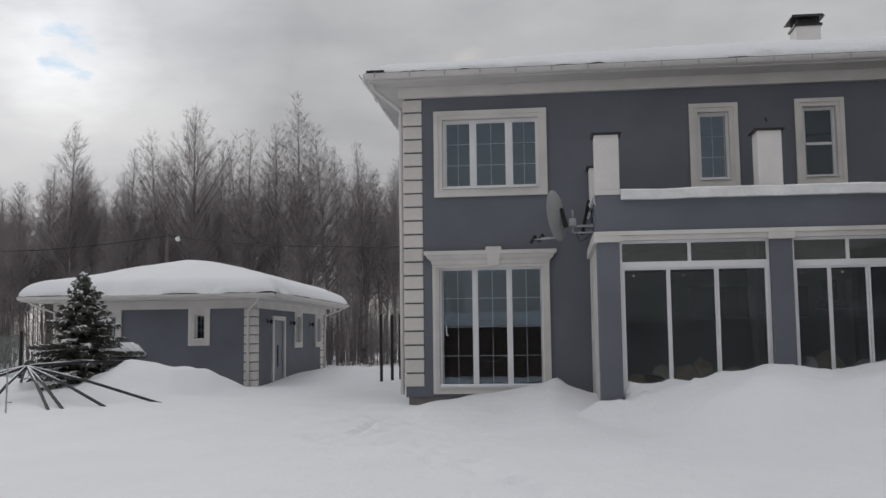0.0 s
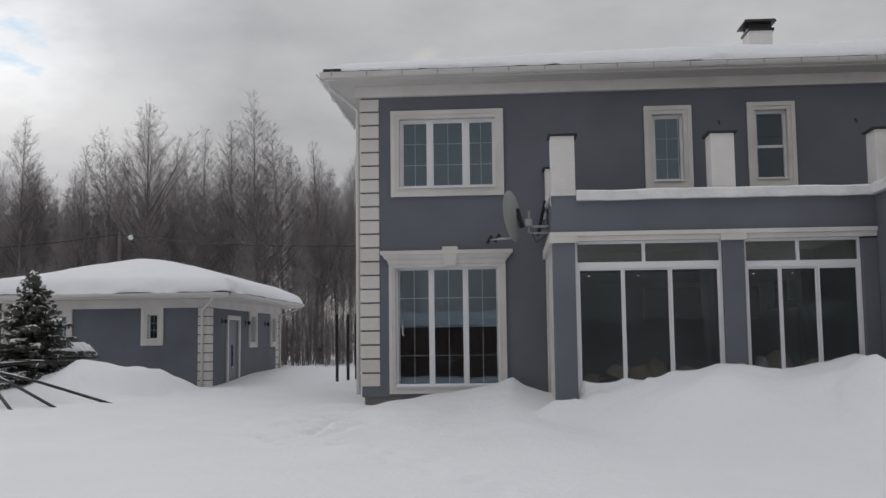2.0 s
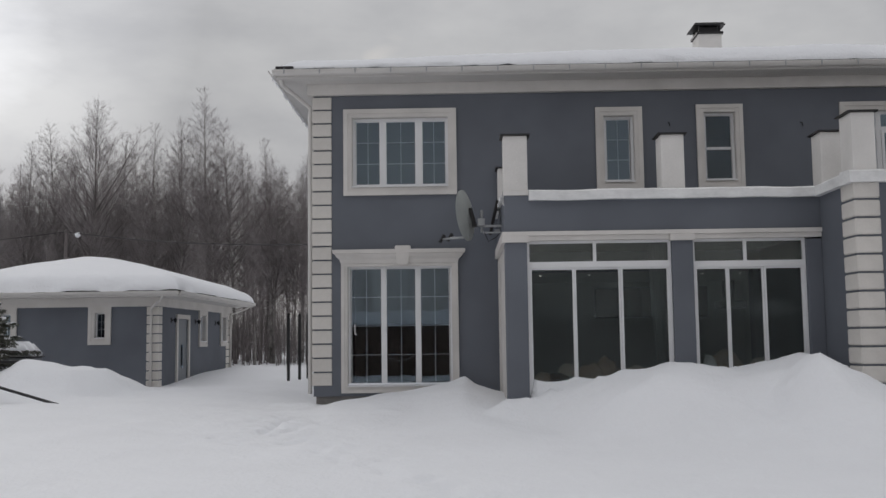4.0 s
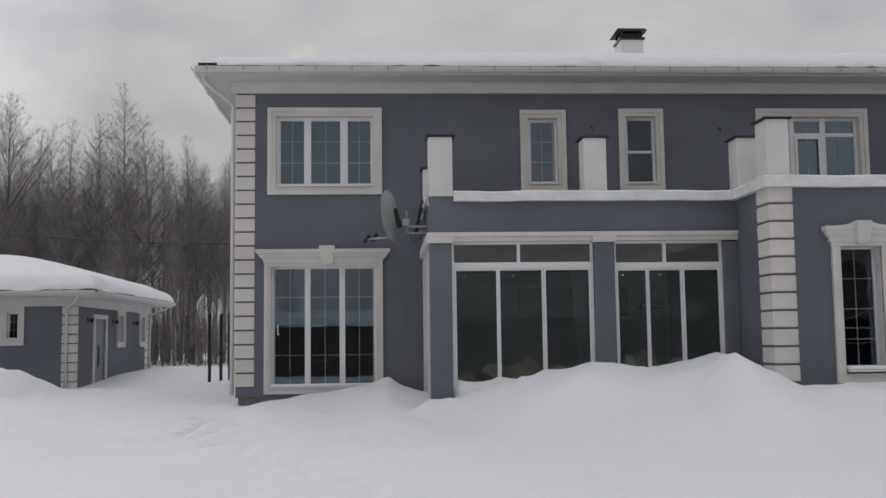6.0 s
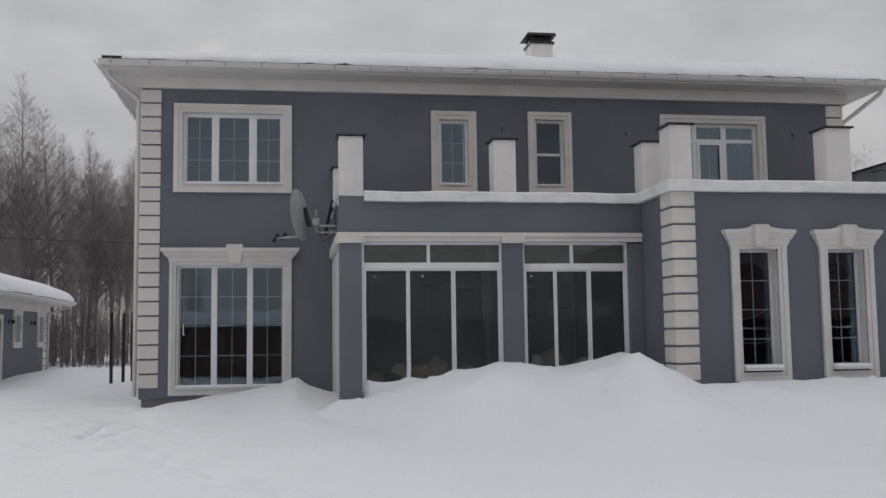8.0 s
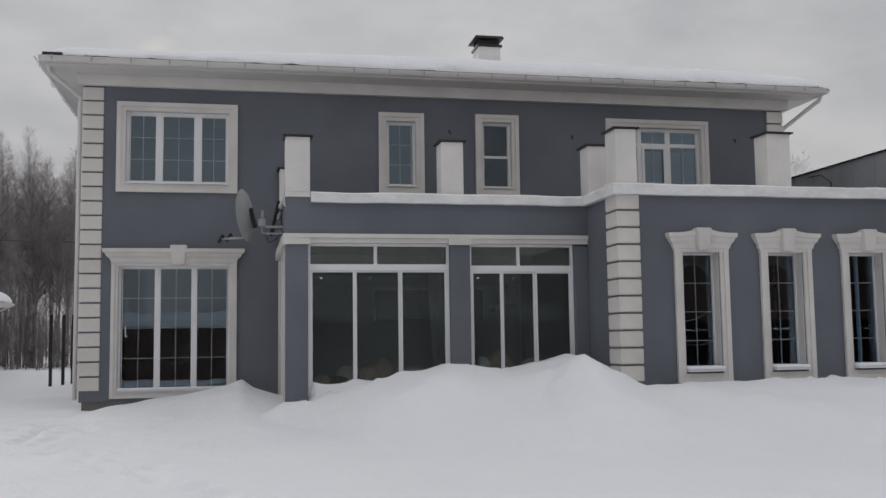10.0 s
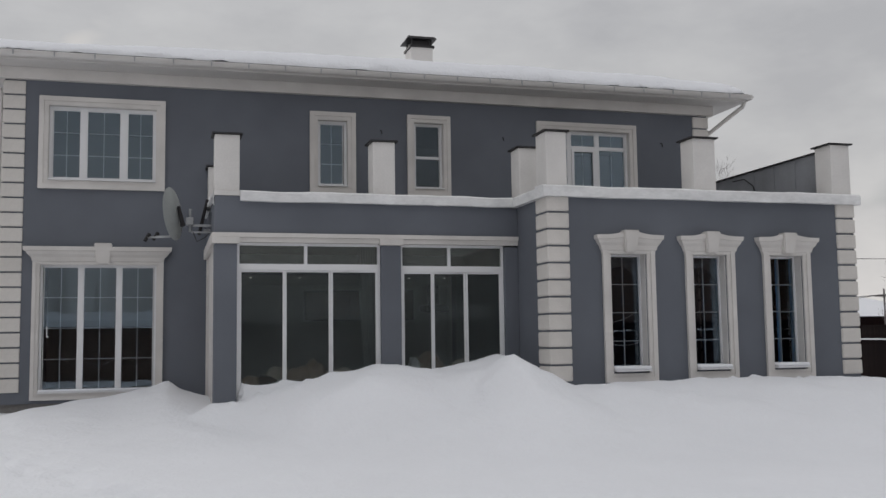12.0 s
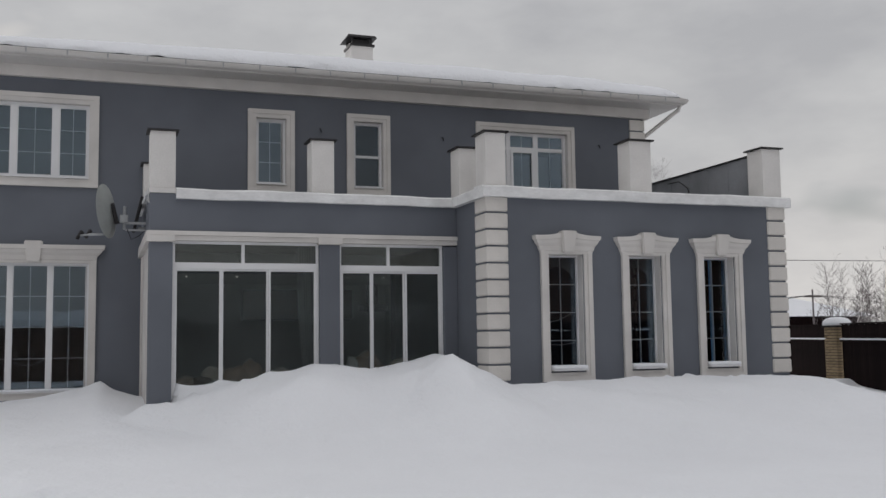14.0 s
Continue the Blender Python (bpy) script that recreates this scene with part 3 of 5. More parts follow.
window(house, *OPEN_3[:2], *OPEN_3[2:], MAIN_Y, [(5.25, 5.79)], (1, 1), 0.065, rail=(5.58,), rail_h=0.018)
surround(house, *OPEN_3, MAIN_Y, 0.15)
window(house, *OPEN_4[:2], *OPEN_4[2:], MAIN_Y, [(8.30, 8.86), (8.95, 9.55), (9.65, 10.30)], (2, 2), 0.07, rail=(5.95,))
surround(house, *OPEN_4, MAIN_Y, 0.165)

part("door_sash", ring_mesh(bmesh.new(), 8.955, 9.545, 4.175, 5.915, 0.06, 0.06, 0.06, 0.06, MAIN_Y + 0.075, MAIN_Y + 0.104), PVC, house, "white opening sash of the terrace door")

# eaves: frieze, soffit, gutters
G = 0.74
for q in ((LEFT_X - 0.12, RIGHT_X + 0.12, MAIN_Y - 0.12, MAIN_Y - 0.004), (LEFT_X - 0.12, LEFT_X - 0.004, MAIN_Y - 0.003, BACK_Y), (RIGHT_X + 0.004, RIGHT_X + 0.12, MAIN_Y - 0.003, BACK_Y)):
    part("frieze", boxes((*q, WALL_TOP - 0.005, SOFFIT_Z - 0.003)), TRIM, house)
part("soffit", boxes((LEFT_X - G + 0.06, RIGHT_X + G - 0.06, MAIN_Y - G + 0.06, BACK_Y + G, SOFFIT_Z, SOFFIT_Z + 0.05)), SOFFIT, house)
bm = bmesh.new()
for k in range(150):
    xx = LEFT_X - 0.6 + k * 0.112
    box(bm, xx, xx + 0.05, MAIN_Y - 0.60, MAIN_Y - 0.14, SOFFIT_Z - 0.005, SOFFIT_Z - 0.001)
tagged(part("soffit_ribs", bm, SOFFIT, house), kind="stuff")


def gutter(parent, p0, p1, r=0.085):
    """A half-round gutter from p0 to p1, open above."""
    bm = bmesh.new()
    d = (Vector(p1) - Vector(p0)).normalized()
    side = Vector((d.y, -d.x, 0))
    prof = [(math.cos(math.pi * k / 8) * r, -math.sin(math.pi * k / 8) * r * 1.15) for k in range(9)]
    prof = [(r + 0.012, 0.01), (r + 0.012, -0.012)] + prof[0:] + [(-r * 0.9, 0.0)]
    inner = [(u * 0.9, w * 0.9 + 0.006) for u, w in prof[::-1]]
    loop = prof + inner
    a = [bm.verts.new(Vector(p0) + side * u + Vector((0, 0, w))) for u, w in loop]
    b = [bm.verts.new(Vector(p1) + side * u + Vector((0, 0, w))) for u, w in loop]
    for k in range(len(loop)):
        q = (k + 1) % len(loop)
        bm.faces.new((a[k], a[q], b[q], b[k]))
    bm.faces.new(a[::-1]), bm.faces.new(b)
    return part("gutter", bm, SOFFIT, parent, smooth=False)


g1 = gutter(house, (LEFT_X - G, MAIN_Y - G, 7.185), (RIGHT_X + G, MAIN_Y - G, 7.185))
gutter(house, (LEFT_X - G, BACK_Y + G, 7.185), (LEFT_X - G, MAIN_Y - G, 7.185))
gutter(house, (RIGHT_X + G, MAIN_Y - G, 7.185), (RIGHT_X + G, BACK_Y + G, 7.185))
for k in range(23):
    xx = LEFT_X - 0.5 + k * 0.735
    part("gutter_bracket", boxes((xx, xx + 0.025, MAIN_Y - G - 0.108, MAIN_Y - G + 0.06, 7.195, 7.215), (xx, xx + 0.025, MAIN_Y - G - 0.112, MAIN_Y - G - 0.10, 7.10, 7.2)), GALV, g1)
part("fascia", boxes((LEFT_X - G + 0.08, RIGHT_X + G - 0.08, MAIN_Y - G + 0.09, MAIN_Y - G + 0.12, SOFFIT_Z + 0.052, 7.22)), SOFFIT, house)
bm = tube(bmesh.new(), [(LEFT_X - 0.62, MAIN_Y - 0.5, 7.1), (LEFT_X - 0.6, MAIN_Y - 0.4, 6.98), (LEFT_X - 0.09, MAIN_Y + 0.10, 6.6), (LEFT_X - 0.09, MAIN_Y + 0.10, 6.4), (LEFT_X - 0.09, MAIN_Y + 0.10, 0.5)], 0.045, 10)
part("downpipe", bm, SOFFIT, house, smooth=True)
bm = tube(bmesh.new(), [(RIGHT_X + 0.68, MAIN_Y - 0.6, 7.1), (RIGHT_X + 0.66, MAIN_Y - 0.55, 6.98), (RIGHT_X + 0.10, MAIN_Y + 0.12, 6.42), (RIGHT_X + 0.09, MAIN_Y + 0.14, 6.2), (RIGHT_X + 0.09, MAIN_Y + 0.14, 0.6)], 0.05, 10)
part("downpipe", bm, SOFFIT, house, smooth=True)


# hip roof and its snow
def hip(x0, x1, y0, y1, z_edge, slope, name, mat, parent, cell=0.0, thick=0.0, seed=0.0, lip=0.4, thin=lambda x: 1.0, rough=1.0, gaps=(), melt=0.0):
    """A hip roof as a height field over its plan; thick > 0 makes a rounded snow cover instead."""
    nx, ny = max(2, round((x1 - x0) / cell)), max(2, round((y1 - y0) / cell))
    bm = bmesh.new()
    grid = []
    for j in range(ny + 1):
        row = []
        for i in range(nx + 1):
            # finer rows near the edges
            u, v = i / nx, j / ny
            u, v = 0.5 - 0.5 * math.cos(math.pi * u) * (0.35 + 0.65 * abs(math.cos(math.pi * u)) ** 0.2), 0.5 - 0.5 * math.cos(math.pi * v)
            x, y = x0 + (x1 - x0) * u, y0 + (y1 - y0) * v
            d = max(0.0, min(x - x0, x1 - x, y - y0, y1 - y))
            if melt:
                # hips and ridge rounded off by the depth of snow
                soft = -melt * math.log(sum(math.exp(-max(0.0, q) / melt) for q in (x - x0, x1 - x, y - y0, y1 - y)))
                w = min(1.0, d / 1.4)
                d += (soft - d) * w * w * (3 - 2 * w)
                d -= 0.04 * d * d
            z = z_edge + slope * d
            if thick:
                wob = 1 + rough * 0.30 * noise.noise((x * 0.7 + seed, y * 0.7, 2.0)) + rough * 0.12 * noise.noise((x * 2.3 + seed, y * 2.3, 5.0))
                s = min(1.0, d / lip)
                z += thick * thin(x) * wob * math.sqrt(max(0.0, 1 - (1 - s) ** 2))
                for gx, gy, rx, ry in gaps:
                    z -= 0.42 * bump2(x, y, gx, gy, rx, ry)
                z = max(z, z_edge - 0.05 + 0.2 * d)
                if d < 0.02:
                    off = 0.045 * noise.noise((x * 1.9 + seed, y * 1.9, 9.0)) + 0.03 * noise.noise((x * 5.0 + seed, y * 5.0, 4.0))
                    z += 0.034 * noise.noise((x * 2.7 + seed, y * 2.7, 6.0)) + 0.02 * noise.noise((x * 9.0 + seed, y * 9.0, 8.0))
                    if abs(y - y0) < 0.02 and x0 + 0.3 < x < x1 - 0.3:
                        y += off
                    if (abs(x - x0) < 0.02 or abs(x - x1) < 0.02) and y0 + 0.3 < y < y1 - 0.3:
                        x += off
            row.append(bm.verts.new((x, y, z)))
        grid.append(row)
    for j in range(ny):
        for i in range(nx):
            bm.faces.new((grid[j][i], grid[j][i + 1], grid[j + 1][i + 1], grid[j + 1][i]))
    return link(name, bm, mat, parent, smooth=bool(thick))


SLOPE = 0.245
hip(LEFT_X - G + 0.03, RIGHT_X + G - 0.03, MAIN_Y - G + 0.03, BACK_Y + G, 7.235, SLOPE, "roof", METAL, house, cell=0.5)
part("roof_edge", boxes((LEFT_X - G + 0.02, RIGHT_X + G - 0.02, MAIN_Y - G + 0.06, MAIN_Y - G + 0.10, 7.205, 7.252), (LEFT_X - G + 0.02, LEFT_X - G + 0.1, MAIN_Y - G + 0.11, BACK_Y, 7.205, 7.238),
                       (LEFT_X - G + 0.05, LEFT_X - G + 0.42, MAIN_Y - G + 0.04, MAIN_Y - G + 0.45, 7.24, 7.30)), METAL, house)
rs = hip(LEFT_X - G + 0.16, RIGHT_X + G - 0.10, MAIN_Y - G + 0.10, BACK_Y + G - 0.1, 7.258, SLOPE, "roof_snow", SNOW, None, cell=0.13, thick=0.34, lip=0.5, rough=0.55, thin=lambda x: (0.55 + 0.45 * min(1, max(0, (x + 3.0) / 7.0))) * (1 - 0.3 * min(1, max(0, (x - 10.0) / 3.0))))
tagged(rs, label="thick rounded snow lying on the house roof", category="snow", kind="stuff")

# chimney
ch = part("chimney", boxes((6.28, 6.88, 25.0, 25.66, 8.2, 9.48)), PILLAR, house)
part("chimney_collar", boxes((6.24, 6.92, 24.96, 25.70, 9.46, 9.52)), METAL, ch)
for cx, cy in ((6.30, 25.02), (6.81, 25.02), (6.30, 25.6), (6.81, 25.6)):
    part("cowl_post", boxes((cx, cx + 0.05, cy, cy + 0.05, 9.52, 9.69)), METAL, ch)
part("cowl_core", boxes((6.36, 6.80, 25.06, 25.6, 9.52, 9.66)), METAL, ch)
bm = bmesh.new()
lo = [bm.verts.new(p) for p in ((6.15, 24.9, 9.68), (6.97, 24.9, 9.68), (6.97, 25.76, 9.68), (6.15, 25.76, 9.68))]
hi = [bm.verts.new(p) for p in ((6.19, 24.94, 9.75), (6.93, 24.94, 9.75), (6.93, 25.72, 9.75), (6.19, 25.72, 9.75))]
bm.faces.new(lo[::-1]), bm.faces.new(hi)
for k in range(4):
    bm.faces.new((lo[k], lo[(k + 1) % 4], hi[(k + 1) % 4], hi[k]))
part("cowl_lid", bm, METAL, ch)

# ---- glazed bay ----
for x0, x1 in ((0.775, 1.155), (3.675, 4.04), (6.01, SIDE_X - 0.003)):
    part("column", boxes((x0, x1, BAY_Y, BAY_Y + 0.38, -0.2, 3.27), bevel=0.006), STUCCO, house)
part("wall", boxes((BAY_X - 0.005, SIDE_X - 0.003, BAY_Y, BAY_Y + 0.38, 3.46, 4.10)), STUCCO, house)
part("wall", boxes((BAY_X - 0.005, BAY_X + 0.3, BAY_Y + 0.382, MAIN_Y - 0.003, 3.46, 4.10)), STUCCO, house)
part("band", boxes((BAY_X - 0.05, SIDE_X - 0.004, BAY_Y - 0.06, BAY_Y + 0.3, 3.385, 3.458), (BAY_X - 0.05, 1.19, BAY_Y - 0.062, BAY_Y + 0.3, 3.272, 3.383),
                   (3.64, 4.075, BAY_Y - 0.062, BAY_Y + 0.3, 3.272, 3.383), (1.192, 3.638, BAY_Y - 0.02, BAY_Y + 0.2, 3.30, 3.383), (4.077, SIDE_X - 0.004, BAY_Y - 0.02, BAY_Y + 0.2, 3.30, 3.383),
                   (BAY_X - 0.06, BAY_X + 0.28, BAY_Y + 0.302, MAIN_Y - 0.004, 3.272, 3.455)), TRIM, house)


def glazing(parent, x0, x1, y, z0, z1, z_trans, doors, mid):
    """A white sliding-door front with a fanlight of two panes above three tall leaves."""
    f = 0.045
    fr = part("glazed_front", ring_mesh(bmesh.new(), x0, x1, z0, z1, f, f, f, f, y, y + 0.09), PVC, parent, "white-framed sliding glass front")
    part("transom", boxes((x0 + f, x1 - f, y + 0.002, y + 0.088, z_trans - 0.055, z_trans + 0.055)), PVC, fr)
    part("mullion", boxes((mid - 0.028, mid + 0.028, y + 0.003, y + 0.087, z_trans + 0.055, z1 - f)), PVC, fr)
    xs = [x0 + f, *doors, x1 - f]
    for k in range(3):
        a0, b0 = xs[k] + (0.0 if k == 0 else 0.0), xs[k + 1]
        yy = y + (0.02 if k != 1 else 0.045)
        leaf = part("sliding_leaf", ring_mesh(bmesh.new(), a0 + 0.002, b0 - 0.002, z0 + f, z_trans - 0.057, 0.034, 0.034, 0.05, 0.03, yy, yy + 0.035), PVC, fr)
        p = part("pane", boxes((a0 + 0.035, b0 - 0.035, yy + 0.01, yy + 0.022, z0 + f + 0.05, z_trans - 0.088)), BAY_GLASS, fr)
        p.visible_shadow = False
    for a0, b0 in ((x0 + f, mid - 0.028), (mid + 0.028, x1 - f)):
        p = part("pane", boxes((a0, b0, y + 0.04, y + 0.052, z_trans + 0.055, z1 - f)), FAN_GLASS, fr)
        p.visible_shadow = False
    return fr


glazing(house, 1.157, 3.673, BAY_Y + 0.10, 0.62, 3.298, 2.88, (1.98, 2.79), 2.345)
glazing(house, 4.042, 6.008, BAY_Y + 0.10, 0.62, 3.298, 2.86, (4.655, 5.285), 4.965)
# side of the bay: plain cream wall between two pilasters
side_wall = part("side_wall", boxes((BAY_X + 0.02, BAY_X + 0.14, BAY_Y + 0.502, MAIN_Y - 0.352, 0.3, 3.268)), TRIM, house)
part("pilaster", boxes((BAY_X - 0.005, BAY_X + 0.12, MAIN_Y - 0.35, MAIN_Y - 0.004, 0.3, 3.268), bevel=0.006), TRIM, side_wall)
part("pilaster", boxes((BAY_X - 0.005, BAY_X + 0.12, BAY_Y + 0.385, BAY_Y + 0.5, 0.3, 3.268), bevel=0.006), TRIM, side_wall)
part("bay_floor", boxes((BAY_X + 0.13, SIDE_X - 0.01, BAY_Y + 0.39, MAIN_Y - 0.01, 0.3, 0.6)), FLOORING, house)
part("bay_ceiling", boxes((BAY_X + 0.31, SIDE_X - 0.01, BAY_Y + 0.39, MAIN_Y - 0.01, 3.40, 3.45)), INNER, house)
part("terrace_floor", boxes((BAY_X + 0.31, SIDE_X - 0.01, BAY_Y + 0.385, MAIN_Y - 0.004, 3.80, 3.95), (SIDE_X + 0.36, RIGHT_X - 0.36, WING_Y + 0.36, MAIN_Y - 0.004, 3.80, 3.95)), PLINTH, house)

# ---- projecting wing ----
WOPEN = [(wx(7.49), wx(8.19)), (wx(9.11), wx(9.80)), (wx(10.705), wx(11.40))]
W_Z0, W_Z1 = wz(0.98), wz(3.05)
part("wall", holed_wall(SIDE_X, RIGHT_X, -0.1, 4.02, WING_Y, WING_Y + 0.35, [(a0, b0, W_Z0, W_Z1) for a0, b0 in WOPEN]), STUCCO, house)
part("wall", boxes((SIDE_X, SIDE_X + 0.35, WING_Y + 0.352, MAIN_Y - 0.002, -0.1, 4.02)), STUCCO, house)
part("wall", boxes((RIGHT_X - 0.35, RIGHT_X, WING_Y + 0.352, MAIN_Y - 0.002, -0.1, 4.02)), STUCCO, house)
part("wing_floor", boxes((SIDE_X + 0.36, RIGHT_X - 0.36, WING_Y + 0.36, MAIN_Y - 0.01, 0.3, 0.55)), FLOORING, house)
quoins(house, SIDE_X - 0.03, SIDE_X + 0.385, WING_Y - 0.035, WING_Y + 0.50, wz(3.765) + 0.29, wz(3.765) - 0.291 * 10, 0.291, 0.02)
quoins(house, RIGHT_X - 0.385, RIGHT_X + 0.03, WING_Y - 0.035, WING_Y + 0.45, wz(3.765) + 0.29, wz(3.765) - 0.291 * 10, 0.291, 0.02)
for a0, b0 in WOPEN:
    window(house, a0, b0, W_Z0, W_Z1, WING_Y + 0.05, [(a0 + 0.035, b0 - 0.035)], (2, 4), 0.03, sill_snow=True, recess=0.15, sill_out=0.19)
    surround(house, a0, b0, W_Z0 - 0.03, W_Z1, WING_Y, 0.15)
    crown(house, a0 - 0.16, b0 + 0.16, W_Z1 - 0.005, wz(3.37), WING_Y, (a0 + b0) / 2, 0.29, wz(3.455), 0.68, 0.075)

# coping round the terrace
def coping(parent, pts, z0, z1, wide, seed):
    """A slightly uneven flaking band along a polyline, in short lengths."""
    for (xa, ya), (xb, yb) in zip(pts, pts[1:]):
        bm = bmesh.new()
        L = math.hypot(xb - xa, yb - ya)
        n = max(2, round(L / 0.14))
        dx, dy = (xb - xa) / L, (yb - ya) / L
        nx, ny = dy, -dx
        prev = None
        for k in range(n + 1):
            x, y = xa + (xb - xa) * k / n, ya + (yb - ya) * k / n
            j = noise.noise((x * 1.3, y * 1.3, seed)) * 0.018 + noise.noise((x * 6, y * 6, seed + 3)) * 0.007
            q = noise.noise((x * 2.0, y * 2.0, seed + 8)) * 0.012
            loop = [(wide + q, z0 + j * 0.8), (wide + q + 0.008, z1 - 0.03 + j), (wide - 0.03, z1 + j), (-0.30, z1 + 0.02 + j), (-0.30, z0)]
            cur = [bm.verts.new((x + nx * o, y + ny * o, z)) for o, z in loop]
            if prev:
                for i in range(5):
                    bm.faces.new((prev[i], prev[(i + 1) % 5], cur[(i + 1) % 5], cur[i]))
            else:
                bm.faces.new(cur[::-1])
            prev = cur
        bm.faces.new(prev)
        part("coping", bm, COPING, parent)


coping(house, [(1.20, BAY_Y), (SIDE_X - 0.11, BAY_Y)], 4.005, 4.185, 0.11, 1.0)
coping(house, [(SIDE_X, BAY_Y + 0.2), (SIDE_X, WING_Y + 0.3)], 4.003, 4.19, 0.11, 2.0)
coping(house, [(SIDE_X - 0.11, WING_Y), (RIGHT_X + 0.11, WING_Y)], 4.000, 4.195, 0.11, 4.0)
coping(house, [(RIGHT_X, WING_Y + 0.31), (RIGHT_X, MAIN_Y - 0.1)], 4.003, 4.19, 0.11, 5.0)
coping(house, [(BAY_X, MAIN_Y - 0.1), (BAY_X, BAY_Y + 0.3)], 4.105, 4.19, 0.06, 6.0)
part("pillar_base", boxes((BAY_X - 0.02, 1.195, BAY_Y - 0.02, BAY_Y + 0.40, 4.103, 4.19)), PILLAR, house)


def pillar(x0, x1, y0, depth, z0=4.19, z1=5.15):
    p = part("terrace_pillar", boxes((x0, x1, y0, y0 + depth, z0, z1), bevel=0.008), PILLAR, house)
    part("pillar_cap", boxes((x0 - 0.05, x1 + 0.05, y0 - 0.05, y0 + depth + 0.05, z1 + 0.002, z1 + 0.028)), METAL, p, "thin dark metal cap")


pillar(0.77, 1.19, BAY_Y + 0.01, 0.40, z1=5.17)
pillar(3.54, 3.945, BAY_Y + 0.01, 0.44)
pillar(6.33, 6.70, BAY_Y + 0.01, 0.44)
pillar(SIDE_X, SIDE_X + 0.38, WING_Y + 0.01, 0.48)
pillar(9.12, 9.57, WING_Y + 0.02, 0.44)
pillar(12.03, 12.45, WING_Y + 0.02, 0.46)
pillar(0.79, 1.05, MAIN_Y - 0.42, 0.40, z1=5.13)
for k in range(6):
    y0 = WING_Y + 0.535 + k * 0.702
    part("parapet_panel", boxes((RIGHT_X - 0.32, RIGHT_X - 0.14, y0, y0 + 0.694, 4.2, 5.08), bevel=0.004), SOIL_BOX, house)
part("parapet_cap", boxes((RIGHT_X - 0.36, RIGHT_X - 0.10, WING_Y + 0.54, MAIN_Y - 0.25, 5.082, 5.105)), METAL, house)

# ---- satellite dish on the bay's side ----
dish = thing("satellite_dish", "grey offset satellite dish on a galvanised arm beside the bay", "satellite dish", (0.75, 18.3, 3.7))


def build_dish():
    bm = bmesh.new()
    c = Vector((0.175, 18.2, 3.93))
    n = Vector((-0.90, 0.385, -0.10)).normalized()
    u = n.cross(Vector((0, 0, 1))).normalized()
    v = u.cross(n)
    prev = None
    for side in (0, 1):
        prev = None
        for i in range(7):
            r = i / 6
            cur = [bm.verts.new(c + u * (0.43 * r * math.cos(t)) + v * (0.49 * r * math.sin(t)) + n * (0.09 * r * r + 0.006 * side)) for t in [k * math.tau / 28 for k in range(28)]] if i else [bm.verts.new(c + n * 0.006 * side)]
            if prev is not None:
                for k in range(28):
                    q = (k + 1) % 28
                    if len(prev) == 1:
                        bm.faces.new((prev[0], cur[k], cur[q]))
                    else:
                        bm.faces.new((prev[k], cur[k], cur[q], prev[q]))
            prev = cur
    part("reflector", bm, DISH, dish, smooth=True)
    back = c - n * 0.03
    part("back_bracket", tube(bmesh.new(), [back + v * 0.12, back - v * 0.25 - n * 0.05], [0.03, 0.045], 8), METAL, dish)
    part("mount_pole", tube(bmesh.new(), [(0.40, 18.27, 4.02), (0.40, 18.27, 3.60)], 0.028, 10), GALV, dish)
    part("clamp", boxes((0.32, 0.46, 18.2, 18.34, 3.72, 3.86), bevel=0.01), GALV, dish)
    part("wall_arm", boxes((0.42, 0.775, 18.26, 18.30, 3.70, 3.74)), GALV, dish)
    part("wall_arm", boxes((0.42, 0.775, 18.26, 18.30, 3.58, 3.61)), GALV, dish)
    for dy in (0.0, 0.16):
        tip = Vector((-0.36 + dy * 0.9, 18.35 + dy, 3.49 + dy * 0.25))
        part("feed_arm", tube(bmesh.new(), [c - v * 0.42 + n * 0.05, tip], 0.018, 8), GALV, dish, smooth=True)
        part("feed_horn", tube(bmesh.new(), [tip + Vector((-0.03, -0.02, -0.06)), tip + Vector((0.0, 0, 0.0)), tip + Vector((0.05, 0.03, 0.07))], [0.035, 0.028, 0.04], 10), METAL, dish)
    part("cable", tube(bmesh.new(), [(0.45, 18.26, 3.6), (0.52, 18.24, 3.42), (0.66, 18.3, 3.5), (0.776, 18.3, 3.62)], 0.008, 6), POLE, dish)


build_dish()
panel = thing("wall_antenna", "dark flat panel antenna leaning on the bay's side wall", "antenna", (0.72, 18.9, 3.9))
bm = boxes((-0.03, 0.03, -0.25, 0.25, -0.32, 0.32), bevel=0.01)
bmesh.ops.rotate(bm, verts=bm.verts[:], cent=(0, 0, 0), matrix=Euler((0, 0.22, 0)).to_matrix())
bmesh.ops.translate(bm, verts=bm.verts[:], vec=(0.65, 18.9, 3.95))
part("panel", bm, METAL, panel)
part("bracket", boxes((0.66, 0.774, 18.85, 18.95, 3.68, 3.72)), GALV, panel)

